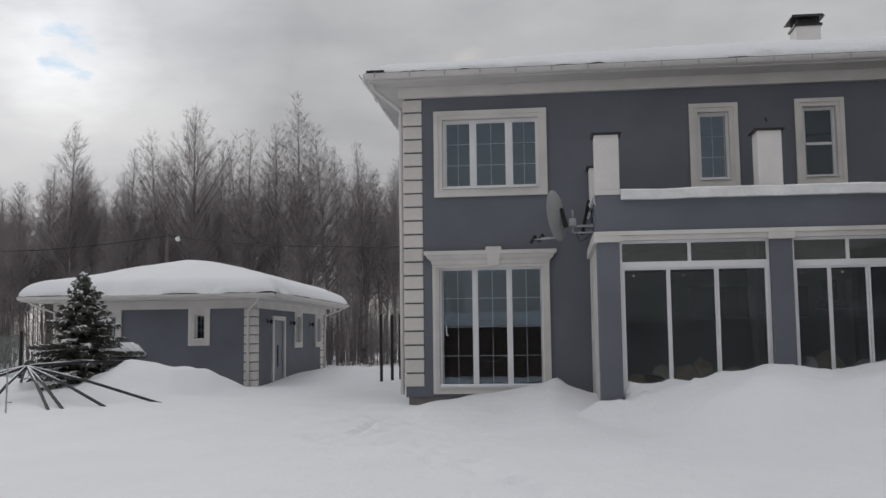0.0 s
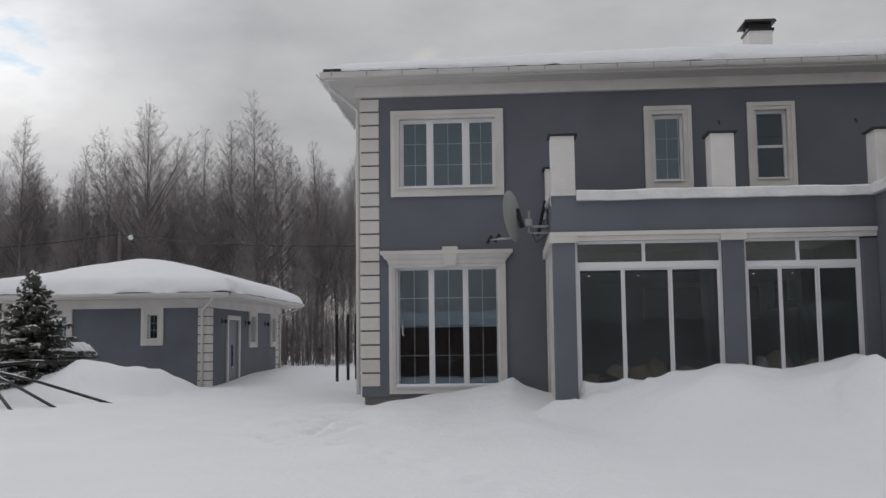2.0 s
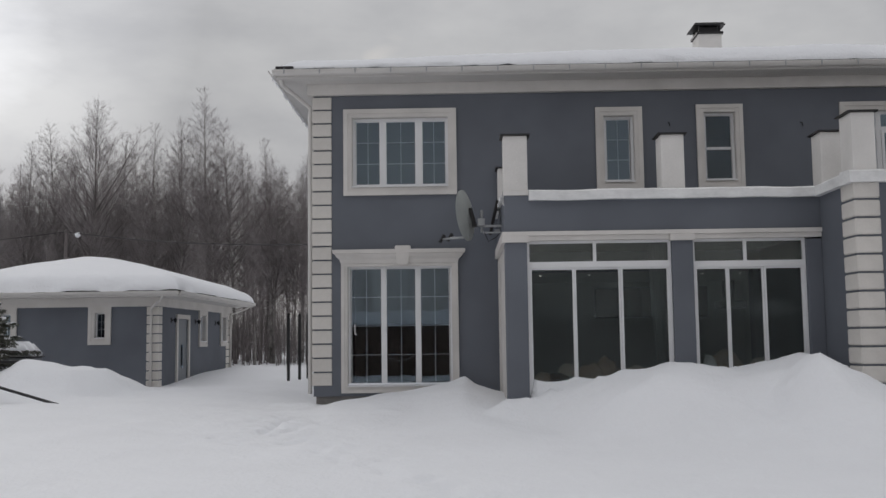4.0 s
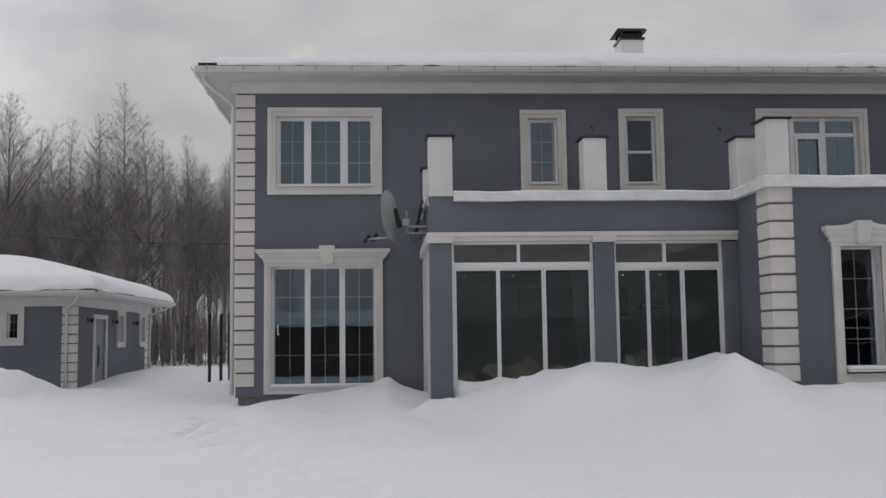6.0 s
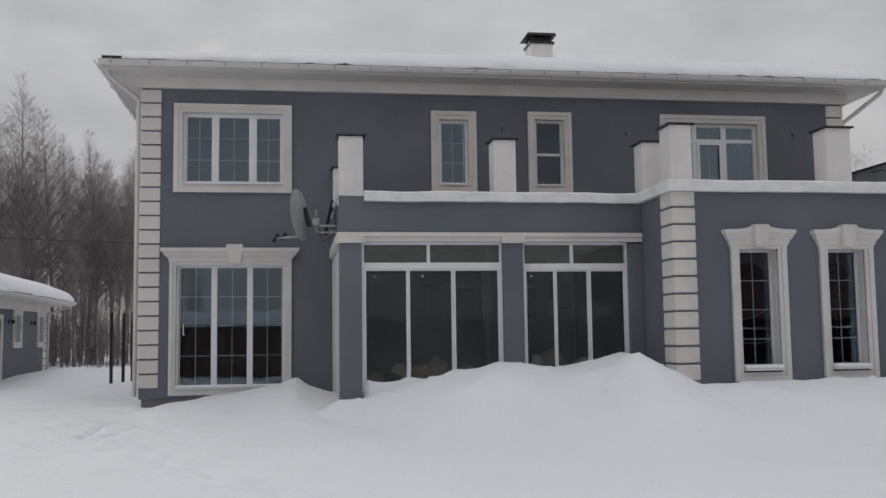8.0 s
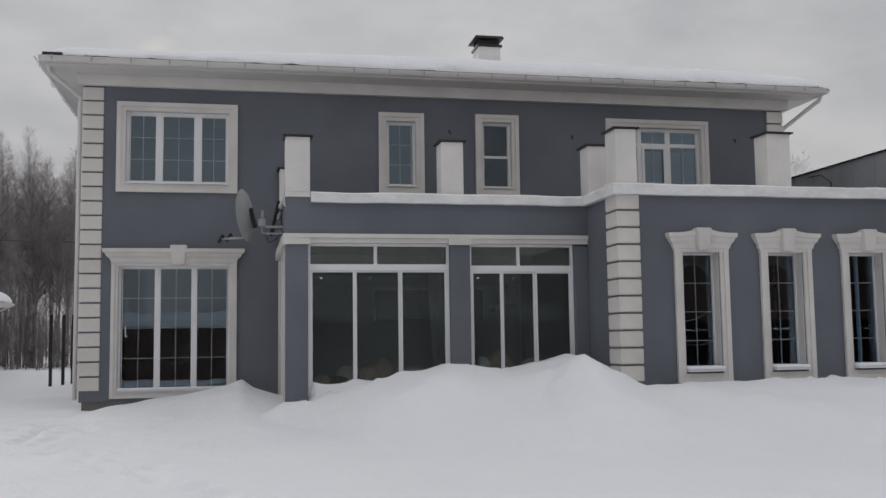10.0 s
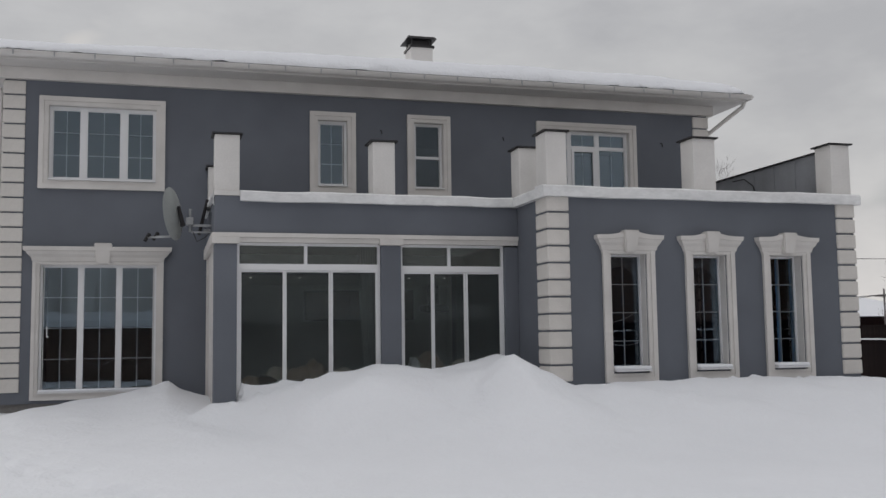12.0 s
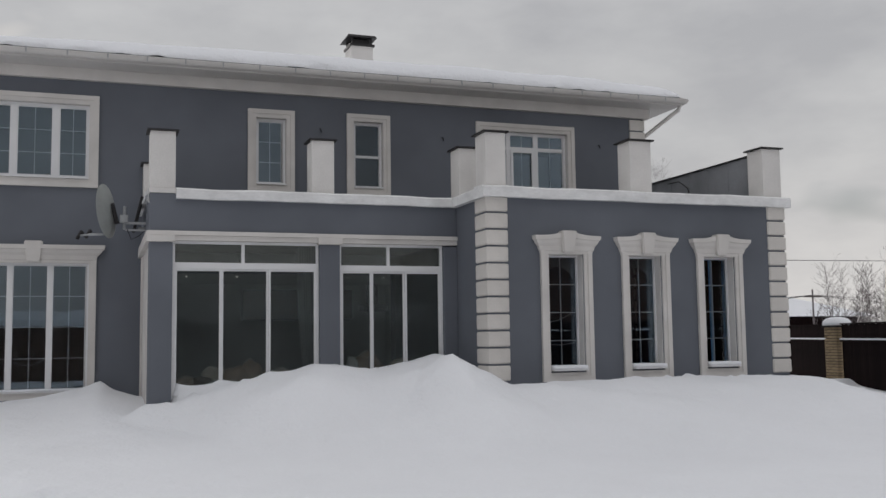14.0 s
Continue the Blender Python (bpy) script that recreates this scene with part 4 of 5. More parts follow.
# ---- garage ----
GY, GB, GL, GR = 31.0, 40.3, -16.45, -9.67
G_TOP, G_SOFF = 2.78, 3.06
garage = thing("garage", "single-storey blue-grey garage with cream quoins and snowy hip roof", "garage", (-13.1, 36, 0.2))
GW = [(-11.71, -11.36, 1.76, 2.60), (-14.74, -14.39, 1.76, 2.60)]
part("wall", holed_wall(GL, GR, -0.1, G_TOP, GY, GY + 0.3, GW), STUCCO, garage)
bm = holed_wall(GY + 0.302, GB, -0.1, G_TOP, 0, 0.3, [(33.06, 34.34, 0.0, 2.42), (35.93, 36.69, 1.62, 2.62), (39.12, 39.88, 1.62, 2.62)])
for v in bm.verts:
    v.co = (GR - v.co.y, v.co.x, v.co.z)
part("wall", bm, STUCCO, garage)
part("wall", boxes((GL, GL + 0.3, GY + 0.302, GB, -0.1, G_TOP)), STUCCO, garage)
part("wall", boxes((GL, GR, GB + 0.002, GB + 0.3, -0.1, G_TOP)), STUCCO, garage)
for x0, x1, z0, z1 in GW:
    window(garage, x0, x1, z0, z1, GY, [(x0 + 0.04, x1 - 0.04)], (2, 3), 0.04)
    surround(garage, x0, x1, z0, z1, GY, 0.19)


def turned(ob, m):
    """Turn a part and its pieces about the upright axis by their mesh data."""
    for o in (ob, *ob.children_recursive):
        o.data.transform(m)


side = Matrix.Translation((GR, 0, 0)) @ Matrix.Rotation(radians(90), 4, "Z")
for y0, y1 in ((35.93, 36.69), (39.12, 39.88)):
    w = window(garage, y0, y1, 1.62, 2.62, 0, [(y0 + 0.05, y1 - 0.05)], (2, 3), 0.05)
    turned(w, side)
    turned(surround(garage, y0, y1, 1.62, 2.62, 0, 0.17), side)
turned(surround(garage, 33.06, 34.34, 0.1, 2.42, 0, 0.15, bottom=False, name="door_trim"), side)
leaf = part("door", boxes((33.07, 34.33, 0.015, 0.075, 0.1, 2.41)), DOORLEAF, garage, "blue-grey door with a narrow glass strip")
part("door_glass", boxes((33.6, 33.82, 0.008, 0.013, 0.75, 1.55)), GLASS, leaf)
part("door_handle", tube(bmesh.new(), [(34.2, -0.03, 1.0), (34.2, -0.03, 1.5)], 0.02, 8), GALV, leaf)
turned(leaf, side)
quoins(garage, GR - 0.36, GR + 0.03, GY - 0.03, GY + 0.36, G_TOP, 0.14, 0.293)
quoins(garage, GL - 0.03, GL + 0.36, GY - 0.03, GY + 0.36, G_TOP, 0.14, 0.293)
quoins(garage, GR - 0.36, GR + 0.03, GB - 0.36, GB + 0.33, G_TOP, 0.14, 0.293)
GG = 0.85
part("frieze", boxes((GL - 0.1, GR + 0.1, GY - 0.1, GY - 0.004, G_TOP - 0.005, G_SOFF - 0.003)), TRIM, garage)
part("frieze", boxes((GR + 0.004, GR + 0.1, GY - 0.003, GB + 0.3, G_TOP - 0.005, G_SOFF - 0.003)), TRIM, garage)
part("soffit", boxes((GL - GG, GR + GG, GY - GG, GB + GG, G_SOFF, G_SOFF + 0.05)), SOFFIT, garage)
gutter(garage, (GL - GG - 0.05, GY - GG - 0.05, 3.2), (GR + GG + 0.05, GY - GG - 0.05, 3.2))
gutter(garage, (GR + GG + 0.05, GY - GG - 0.05, 3.2), (GR + GG + 0.05, GB + GG, 3.2))
part("downpipe", tube(bmesh.new(), [(GR + 0.35, GY - 0.8, 3.12), (GR + 0.3, GY - 0.72, 3.0), (GR - 0.2, GY - 0.09, 2.72), (GR - 0.2, GY - 0.09, 2.5), (GR - 0.2, GY - 0.09, 0.2)], 0.045, 8), SOFFIT, garage, smooth=True)
part("downpipe", tube(bmesh.new(), [(GL - 0.6, GY - 0.8, 3.12), (GL - 0.55, GY - 0.7, 3.0), (GL - 0.05, GY - 0.09, 2.7), (GL - 0.05, GY - 0.09, 0.2)], 0.045, 8), SOFFIT, garage, smooth=True)
part("downpipe", tube(bmesh.new(), [(GR + 0.8, GB + 0.5, 3.12), (GR + 0.7, GB + 0.45, 3.0), (GR + 0.09, GB + 0.1, 2.72), (GR + 0.09, GB + 0.1, 0.2)], 0.045, 8), SOFFIT, garage, smooth=True)
hip(GL - GG, GR + GG, GY - GG, GB + GG, 3.22, 0.24, "roof", METAL, garage, cell=0.6)
gs = hip(GL - GG - 0.04, GR + GG + 0.06, GY - GG - 0.04, GB + GG - 0.05, 3.25, 0.34, "roof_snow", SNOW, None, cell=0.16, thick=0.36, seed=31.0, lip=0.5, rough=0.35, melt=0.5, gaps=((-14.3, 30.12, 0.26, 0.16), (-13.1, 30.12, 0.40, 0.15), (-10.9, 30.12, 0.22, 0.15), (-8.80, 31.3, 0.16, 0.30)))
tagged(gs, label="thick smooth snow lying on the garage roof", category="snow", kind="stuff")
lamp_master = None
for k, yy in enumerate((32.4, 35.35, 38.2)):
    if lamp_master is None:
        lamp_master = thing("wall_lamp", "small black wall lantern on the garage wall", "wall lamp", group="garage wall lamps")
        part("bracket", boxes((0, 0.12, -0.015, 0.015, -0.015, 0.015)), POLE, lamp_master)
        part("backplate", boxes((0.002, 0.02, -0.06, 0.06, -0.09, 0.09)), POLE, lamp_master)
        part("lantern", tube(bmesh.new(), [(0.14, 0, -0.08), (0.14, 0, 0.04), (0.14, 0, 0.07)], [0.04, 0.06, 0.02], 8), POLE, lamp_master)
        lamp_master.location = (GR, yy, 2.36)
    else:
        copy_thing(lamp_master, pose(GR, yy, 2.36))

# ---- dark posts beyond the house corner ----
post_master = None
for x, y, top in ((-5.68, 32.0, 2.52), (-5.40, 32.5, 2.52), (-5.20, 33.0, 2.54)):
    if post_master is None:
        post_master = thing("steel_post", "tall dark steel post standing in the snow", "post", (0, 0, 0), "posts behind the house corner")
        part("shaft", boxes((-0.045, 0.045, -0.045, 0.045, -0.4, 2.25), bevel=0.006), POLE, post_master)
        part("cap", boxes((-0.05, 0.05, -0.05, 0.05, 2.252, 2.27)), POLE, post_master)
        post_master.location = (x, y, top - 2.27)
    else:
        copy_thing(post_master, pose(x, y, top - 2.27))


# ---- bare birches ----
def spike(vs, fs, p, q, r):
    """A thin twig from p that tapers to a point at q."""
    d = (q - p).normalized()
    u = d.orthogonal().normalized() * r
    w = d.cross(u)
    k = len(vs)
    vs += [p + u, p - u * 0.5 + w * 0.87, p - u * 0.5 - w * 0.87, q]
    fs += [(k, k + 1, k + 3), (k + 1, k + 2, k + 3), (k + 2, k, k + 3)]


def twig_mesh(name, vs, fs, mat, parent=None, label=""):
    me = bpy.data.meshes.new(name)
    me.from_pydata(vs, [], fs)
    me.materials.append(mat)
    ob = new(name, me)
    ob.parent = parent
    if label:
        tagged(ob, label=label)
    return ob


def birch(h, seed, limbs, lean, spread, rise, fork=0.0):
    """spread: crown half-width over height; rise: how steeply the limbs climb; fork: how far the leader splits at the top."""
    rnd = random.Random(seed)
    tree = thing("birch_tree", "tall bare birch with fine frosted twigs", "tree", group="birches behind the garage")
    trunk_pts = []
    ph, am = rnd.uniform(0, 6), rnd.uniform(0.05, 0.16)
    for i in range(11):
        u = i / 10
        trunk_pts.append(Vector((am * math.sin(ph + 3 * u) + lean * u * u * math.cos(ph), am * math.cos(ph * 2 + 2.4 * u) + lean * u * u * math.sin(ph), h * u)))
    r0 = 0.0088 * h
    part("trunk", tube(bmesh.new(), trunk_pts, [r0 * (1 - 0.97 * (i / 10) ** 0.85) for i in range(11)], 7), BARK, tree, smooth=True)
    bl, vs, fs = bmesh.new(), [], []

    def along(u):
        k = min(9, int(u * 10))
        return trunk_pts[k].lerp(trunk_pts[k + 1], u * 10 - k)

    for i in range(limbs):
        u = 0.26 + 0.73 * ((i + rnd.random()) / limbs) ** 0.92
        p = along(min(u, 0.995))
        ang = i * 2.399 + rnd.uniform(-0.5, 0.5)
        shape = min(1.0, 0.4 + (u - 0.26) / 0.2) * (1 - u) ** 0.88
        tip = 0.45 + 0.55 * min(1.0, (1 - u) / 0.4)
        ln = h * (0.016 + spread * 2.35 * shape) * rnd.uniform(0.6, 1.15)
        if fork and 0.42 < u < 0.62 and rnd.random() < 0.4:
            ln *= 1 + fork
        d = Vector((math.cos(ang), math.sin(ang), rise * rnd.uniform(0.7, 1.3) + 0.55 * u)).normalized()
        pts = [p]
        for k in range(4):
            d = (d + Vector((rnd.uniform(-.07, .07), rnd.uniform(-.07, .07), 0.05))).normalized()
            pts.append(pts[-1] + d * ln / 4)
        rr = 0.005 + 0.0125 * ln * (1.15 - u)
        tube(bl, pts, [rr, rr * 0.78, rr * 0.55, rr * 0.34, 0.0022], 3, cap=False)
        for k in range(int(1.5 + ln * 6.0)):
            q = rnd.uniform(0.06, 1.0) * 3.99
            j = int(q)
            b = pts[j].lerp(pts[j + 1], q - j)
            a2 = rnd.uniform(0, math.tau)
            d2 = (d + Vector((math.cos(a2), math.sin(a2), rnd.uniform(-0.1, 0.35))) * rnd.uniform(0.6, 1.1)).normalized()
            l2 = (0.24 + 0.32 * ln * (1.05 - q / 4)) * rnd.uniform(0.6, 1.2) * tip
            e2 = b + d2 * l2
            spike(vs, fs, b, e2, 0.0046)
            for t in range(5 if ln > 0.9 else 2):
                f0 = b.lerp(e2, rnd.uniform(0.1, 0.95))
                a3 = rnd.uniform(0, math.tau)
                d3 = (d2 + Vector((math.cos(a3), math.sin(a3), rnd.uniform(-0.2, 0.3))) * rnd.uniform(0.3, 0.75)).normalized()
                spike(vs, fs, f0, f0 + d3 * rnd.uniform(0.3, 0.85) * tip, 0.0033)
    part("limb_frame", bl, LIMB, tree)
    twig_mesh("crown", vs, fs, TWIG, tree, "haze of fine frosted twigs")
    return tree


def woods():
    rnd = random.Random(5)
    base_h = (14.0, 12.5, 13.2, 10.5, 14.6, 14.0)
    kinds = [birch(14.0, 1, 112, 0.4, 0.150, 0.75), birch(12.5, 2, 108, 0.6, 0.165, 0.65), birch(13.2, 3, 112, 0.3, 0.14, 0.85), birch(10.5, 4, 100, 0.7, 0.18, 0.7),
             birch(14.6, 6, 125, 0.2, 0.13, 0.65), birch(14.0, 9, 120, 0.3, 0.19, 0.9, 0.4)]
    # tall leaders of the skyline: x over y, y, height, form
    spots = [(sx * y, y, h, k) for sx, y, h, k in (
        (-0.520, 50, 13.5, 0), (-0.450, 50, 11.9, 2), (-0.415, 52, 13.1, 1), (-0.379, 50, 13.9, 5), (-0.352, 52, 12.6, 2), (-0.320, 50, 12.6, 4), (-0.292, 50, 13.0, 0), (-0.263, 50, 14.5, 4),
        (-0.234, 50, 12.7, 1), (-0.198, 50, 11.8, 2), (-0.170, 50, 9.9, 3), (-0.545, 51, 10.6, 1), (-0.573, 50, 8.8, 3), (-0.495, 52, 11.0, 1))]
    for y, n, h0, h1 in ((47.5, 12, 6.4, 8.6), (50, 16, 8.6, 10.8), (53, 19, 9.8, 12.0), (57, 20, 11.0, 13.3)):
        for k in range(n):
            sx = -0.66 + 0.58 * (k + rnd.uniform(-0.4, 0.4)) / n
            spots.append((sx * y, y + rnd.uniform(-1.2, 1.2), rnd.uniform(h0, h1) * (1.0 if sx > -0.57 else 0.88), k % 5))
    for k in range(13):
        sx = -0.64 + 0.32 * (k + rnd.uniform(-0.4, 0.4)) / 13
        spots.append((sx * 55, 55 + rnd.uniform(-1, 1), rnd.uniform(9.6, 12.2), k % 5))
    used = set()
    for x, y, h, k in spots:
        f = h / base_h[k]
        m = pose(x, y, snow_height(x, y) - 0.1, 0, 0, rnd.uniform(0, 360))
        t = kinds[k]
        if k in used:
            t = copy_thing(t, m)
        else:
            used.add(k)
            t.matrix_basis = m
        t.scale = (f, f, f)


woods()


def thicket(name, label, x_of, y_of, n, h0, h1, seed, mat, per=1.6, fat=0.004, reach=0.10, fine=2):
    """Dense far stems and twigs, joined."""
    rnd = random.Random(seed)
    vs, fs = [], []
    for k in range(n):
        x, y = x_of(rnd), y_of(rnd)
        h = rnd.uniform(h0, h1)
        p = Vector((x, y, snow_height(x, y) - 0.05))
        d = Vector((rnd.uniform(-0.06, 0.06), rnd.uniform(-0.06, 0.06), 1))
        top = p + d * h
        r = 0.006 + fat * h
        spike(vs, fs, p, top, r)
        for t in range(int(5 + h * per)):
            u = rnd.uniform(0.12, 1)
            b = p.lerp(top, u)
            a3 = rnd.uniform(0, math.tau)
            l3 = rnd.uniform(0.3, 0.5 + h * reach * (1.2 - u))
            d3 = Vector((math.cos(a3), math.sin(a3), rnd.uniform(0.5, 1.7))).normalized()
            spike(vs, fs, b, b + d3 * l3, 0.004 + fat)
            for j in range(fine):
                f0 = b + d3 * l3 * rnd.uniform(0.2, 0.9)
                a4 = rnd.uniform(0, math.tau)
                spike(vs, fs, f0, f0 + (d3 + Vector((math.cos(a4), math.sin(a4), 0.3)) * 0.7).normalized() * l3 * rnd.uniform(0.25, 0.5), 0.003 + fat * 0.5)
    return tagged(twig_mesh(name, vs, fs, mat), label=label, category="trees", kind="stuff")


thicket("woodland", "dense grey-brown leafless woodland behind the birches", lambda r: r.uniform(-50, -4), lambda r: r.uniform(57, 78), 250, 7, 11, 11, LIMB, 5.0, 0.006, 0.17)
thicket("undergrowth", "thin bare shrubs along the edge of the wood", lambda r: r.uniform(-34, -5), lambda r: r.uniform(44, 56), 560, 1.2, 4.8, 12, LIMB, 5.0, 0.004, 0.22)

thicket("brushwood", "low bare brush in the wood beyond the garage", lambda r: r.uniform(-17, -4), lambda r: r.uniform(56, 62), 320, 1.0, 4.2, 14, LIMB, 7.0, 0.005, 0.25)

# ---- overhead cable on a pole ----
cable = thing("cable_pole", "grey wooden pole with overhead cables slung from it", "utility pole", (-18.0, 44, 0.3))
part("shaft", tube(bmesh.new(), [(-18.0, 44, 0), (-18.0, 44, 6.8)], [0.11, 0.08], 8), LIMB, cable)
for x1, y1, z1, sag in ((-30.5, 46.5, 6.5, 0.25), (-3.14, 29.5, 4.52, 0.22)):
    pts = [(-18.0 + (x1 + 18.0) * k / 16, 43.88 + (y1 - 43.88) * k / 16, 6.70 + (z1 - 6.70) * k / 16 - sag * math.sin(math.pi * k / 16)) for k in range(17)]
    part("wire", tube(bmesh.new(), pts, 0.014, 5), POLE, cable)
part("insulator", tube(bmesh.new(), [(-17.15, 43.0, 6.36), (-17.12, 43.0, 6.42), (-17.04, 43.0, 6.46), (-16.98, 43.0, 6.40)], [0.03, 0.13, 0.13, 0.03], 8), SNOW, cable, "lump of snow on the cable", True)

# ---- young spruce ----
def spruce(x, y, h):
    rnd = random.Random(21)
    z0 = snow_height(x, y) - 0.05
    t = thing("spruce_tree", "young dark green spruce dusted with snow", "tree", (x, y, z0))
    part("trunk", tube(bmesh.new(), [(x, y, z0), (x + 0.02, y, z0 + h * 0.6), (x, y, z0 + h)], [0.07, 0.04, 0.008], 8), TRUNK, t)
    bn, bs, bb = bmesh.new(), bmesh.new(), bmesh.new()
    for i in range(105):
        s = ((i + rnd.random()) / 105) ** 1.1
        zz = z0 + 0.15 + (h - 0.22) * s
        ln = (1.74 * (1 - s) ** 0.86 + 0.04) * min(1.0, 0.72 + 1.6 * s) * rnd.uniform(0.6, 1.18)
        a1 = i * 2.399 + rnd.uniform(-0.4, 0.4)
        out = Vector((math.cos(a1), math.sin(a1), 0))
        droop = rnd.uniform(0.05, 0.22)
        pts = [Vector((x, y, zz)), Vector((x, y, zz)) + out * ln * 0.5 + Vector((0, 0, 0.05 - droop * ln * 0.6)), Vector((x, y, zz)) + out * ln + Vector((0, 0, -droop * ln + 0.16 * s + 0.05))]
        tube(bb, pts, [0.014, 0.009, 0.004], 4, cap=False)
        n = int(7 + ln * 17)
        loaded = rnd.random()
        sidev = Vector((-out.y, out.x, 0))
        for k in range(n):
            q = 0.12 + 0.88 * (k + 0.5) / n
            b = pts[0].lerp(pts[1], q * 2) if q < 0.5 else pts[1].lerp(pts[2], q * 2 - 1)
            for sg in (-1, 1):
                l2 = (0.09 + 0.26 * ln * (1 - q)) * rnd.uniform(0.6, 1.3)
                e = b + (out * rnd.uniform(0.5, 1.0) + sidev * sg).normalized() * l2 + Vector((0, 0, rnd.uniform(-0.12, 0.02)))
                m = b.lerp(e, 0.55)
                for hair in range(3):
                    off = Vector((rnd.uniform(-0.03, 0.03), rnd.uniform(-0.03, 0.03), rnd.uniform(-0.03, 0.015)))
                    tube(bn, [b.lerp(e, 0.15 * hair), m + off, e + off * 1.5], [0.008, 0.017, 0.003], 3, cap=False)
                if rnd.random() < 0.18 + 0.5 * loaded * loaded and q > 0.3:
                    up = Vector((0, 0, 0.022))
                    tube(bs, [b + up, m + up * 1.3, e.lerp(m, 0.3) + up], [0.006, rnd.uniform(0.012, 0.026) + (0.010 if loaded > 0.7 else 0), 0.004], 4, cap=False)
    part("branches", bb, TRUNK, t)
    part("needles", bn, NEEDLE, t)
    part("snow_dusting", bs, SNOW, t, "clumps of snow on the boughs", True)


spruce(-13.05, 26.0, 2.95)

# ---- snow-capped low box by the spruce ----
bx = thing("garden_box", "low grey garden box under a thick cap of snow", "box", (-12.3, 28.2, 0.4))
part("body", boxes((-13.12, -12.2, 27.6, 28.3, 0.2, 1.24), bevel=0.02), SOIL_BOX, bx)
part("lid", boxes((-13.17, -12.15, 27.54, 28.36, 1.242, 1.27)), METAL, bx)
bm = bmesh.new()
lo = [bm.verts.new(p) for p in ((-13.2, 27.52, 1.272), (-12.1, 27.52, 1.272), (-12.1, 28.38, 1.272), (-13.2, 28.38, 1.272))]
hi = [bm.verts.new(p) for p in ((-13.1, 27.65, 1.70), (-12.42, 27.65, 1.70), (-12.42, 28.2, 1.70), (-13.1, 28.2, 1.70))]
bm.faces.new(lo[::-1]), bm.faces.new(hi)
for k in range(4):
    bm.faces.new((lo[k], lo[(k + 1) % 4], hi[(k + 1) % 4], hi[k]))
bmesh.ops.bevel(bm, geom=bm.edges[:], offset=0.08, segments=3, affect="EDGES")
part("snow_cap", bm, SNOW, bx, "thick rounded cap of snow", True)

# ---- fallen pavilion frame ----
pav = thing("pavilion_frame", "collapsed black metal pavilion frame half buried in snow", "pavilion frame", (-13.2, 23.4, 0.9))
HUB = Vector((-13.14, 23.3, 1.12))
part("hub", tube(bmesh.new(), [HUB + Vector((0, 0, -0.07)), HUB + Vector((0, 0, 0.07))], [0.07, 0.05], 8), POLE, pav)
for ex, ey in ((-8.95, 21.7), (-9.75, 20.6), (-10.40, 19.95), (-10.62, 19.75), (-12.1, 19.7), (-13.8, 19.6), (-15.2, 20.9), (-16.4, 22.6), (-11.5, 25.6), (-14.6, 25.6)):
    end = Vector((ex, ey, snow_height(ex, ey) - 0.03))
    mid = HUB.lerp(end, 0.5) + Vector((0, 0, 0.05))
    spoke = part("spoke", tube(bmesh.new(), [HUB, mid, end], 0.037, 6), POLE, pav)
    part("spoke_snow", tube(bmesh.new(), [HUB.lerp(end, 0.02) + Vector((0, 0, 0.03)), HUB.lerp(mid, 0.6) + Vector((0, 0, 0.034)), mid + Vector((0, 0, 0.030))], [0.018, 0.02, 0.006], 5), SNOW, spoke)
zz = snow_height(-11.3, 19.3)
st = thing("thin_stake", "thin upright grey metal stake with a side peg", "stake", (-11.3, 19.3, zz))
part("rod", tube(bmesh.new(), [(-11.32, 19.3, zz - 0.2), (-11.3, 19.3, 1.26)], 0.018, 6), GALV, st)
part("peg", tube(bmesh.new(), [(-11.34, 19.3, zz + 0.22), (-11.18, 19.28, zz + 0.22)], 0.014, 6), GALV, st)

# ---- netting fence at the far side ----
nf = thing("netting_fence", "green netting fence on a dark post", "fence", (-20, 32.5, 0.3))
part("post", boxes((-18.6, -18.53, 32.46, 32.53, 0, 2.15)), POLE, nf)
part("post", boxes((-23.6, -23.53, 32.46, 32.53, 0, 2.15)), POLE, nf)
p = part("net", boxes((-28.5, -18.61, 32.49, 32.50, 0.3, 2.0)), NETTING, nf)
p.visible_shadow = False

# ---- yard fence with brick pier ----
pier = thing("brick_pier", "tan brick fence pier with a cap of snow", "pier", (18.4, 21.0, 0))
PX, PY, PW = 18.22, 20.8, 0.46
part("core", boxes((PX + 0.028, PX + PW - 0.028, PY + 0.028, PY + PW - 0.028, 0, 1.72)), MORTAR, pier)
meshes = {}
for r in range(21):
    z = 0.16 + r * 0.075
    for (ax, ay, lx, ly) in (((0, 0, 0.225, 0.11), (0.235, 0, 0.225, 0.11), (0, 0.12, 0.11, 0.225), (0.35, 0.12, 0.11, 0.225), (0, 0.355, 0.46, 0.105)) if r % 2 else ((0, 0, 0.11, 0.225), (0.12, 0, 0.22, 0.11), (0.35, 0, 0.11, 0.225), (0, 0.235, 0.11, 0.225), (0.12, 0.355, 0.34, 0.105))):
        key = (lx, ly)
        if key not in meshes:
            ob = part("brick", boxes((0, lx, 0, ly, 0, 0.058), bevel=0.004), BRICK, pier)
            meshes[key] = ob.data
        else:
            ob = new("brick", meshes[key])
            ob.parent = pier
            ob.matrix_parent_inverse = Matrix.Translation(-pier.location)
        ob.location = (PX + ax, PY + ay, z)
part("capstone", boxes((PX - 0.05, PX + PW + 0.05, PY - 0.05, PY + PW + 0.05, 1.722, 1.77)), METAL, pier)
bm = bmesh.new()
bmesh.ops.create_icosphere(bm, subdivisions=3, radius=1)
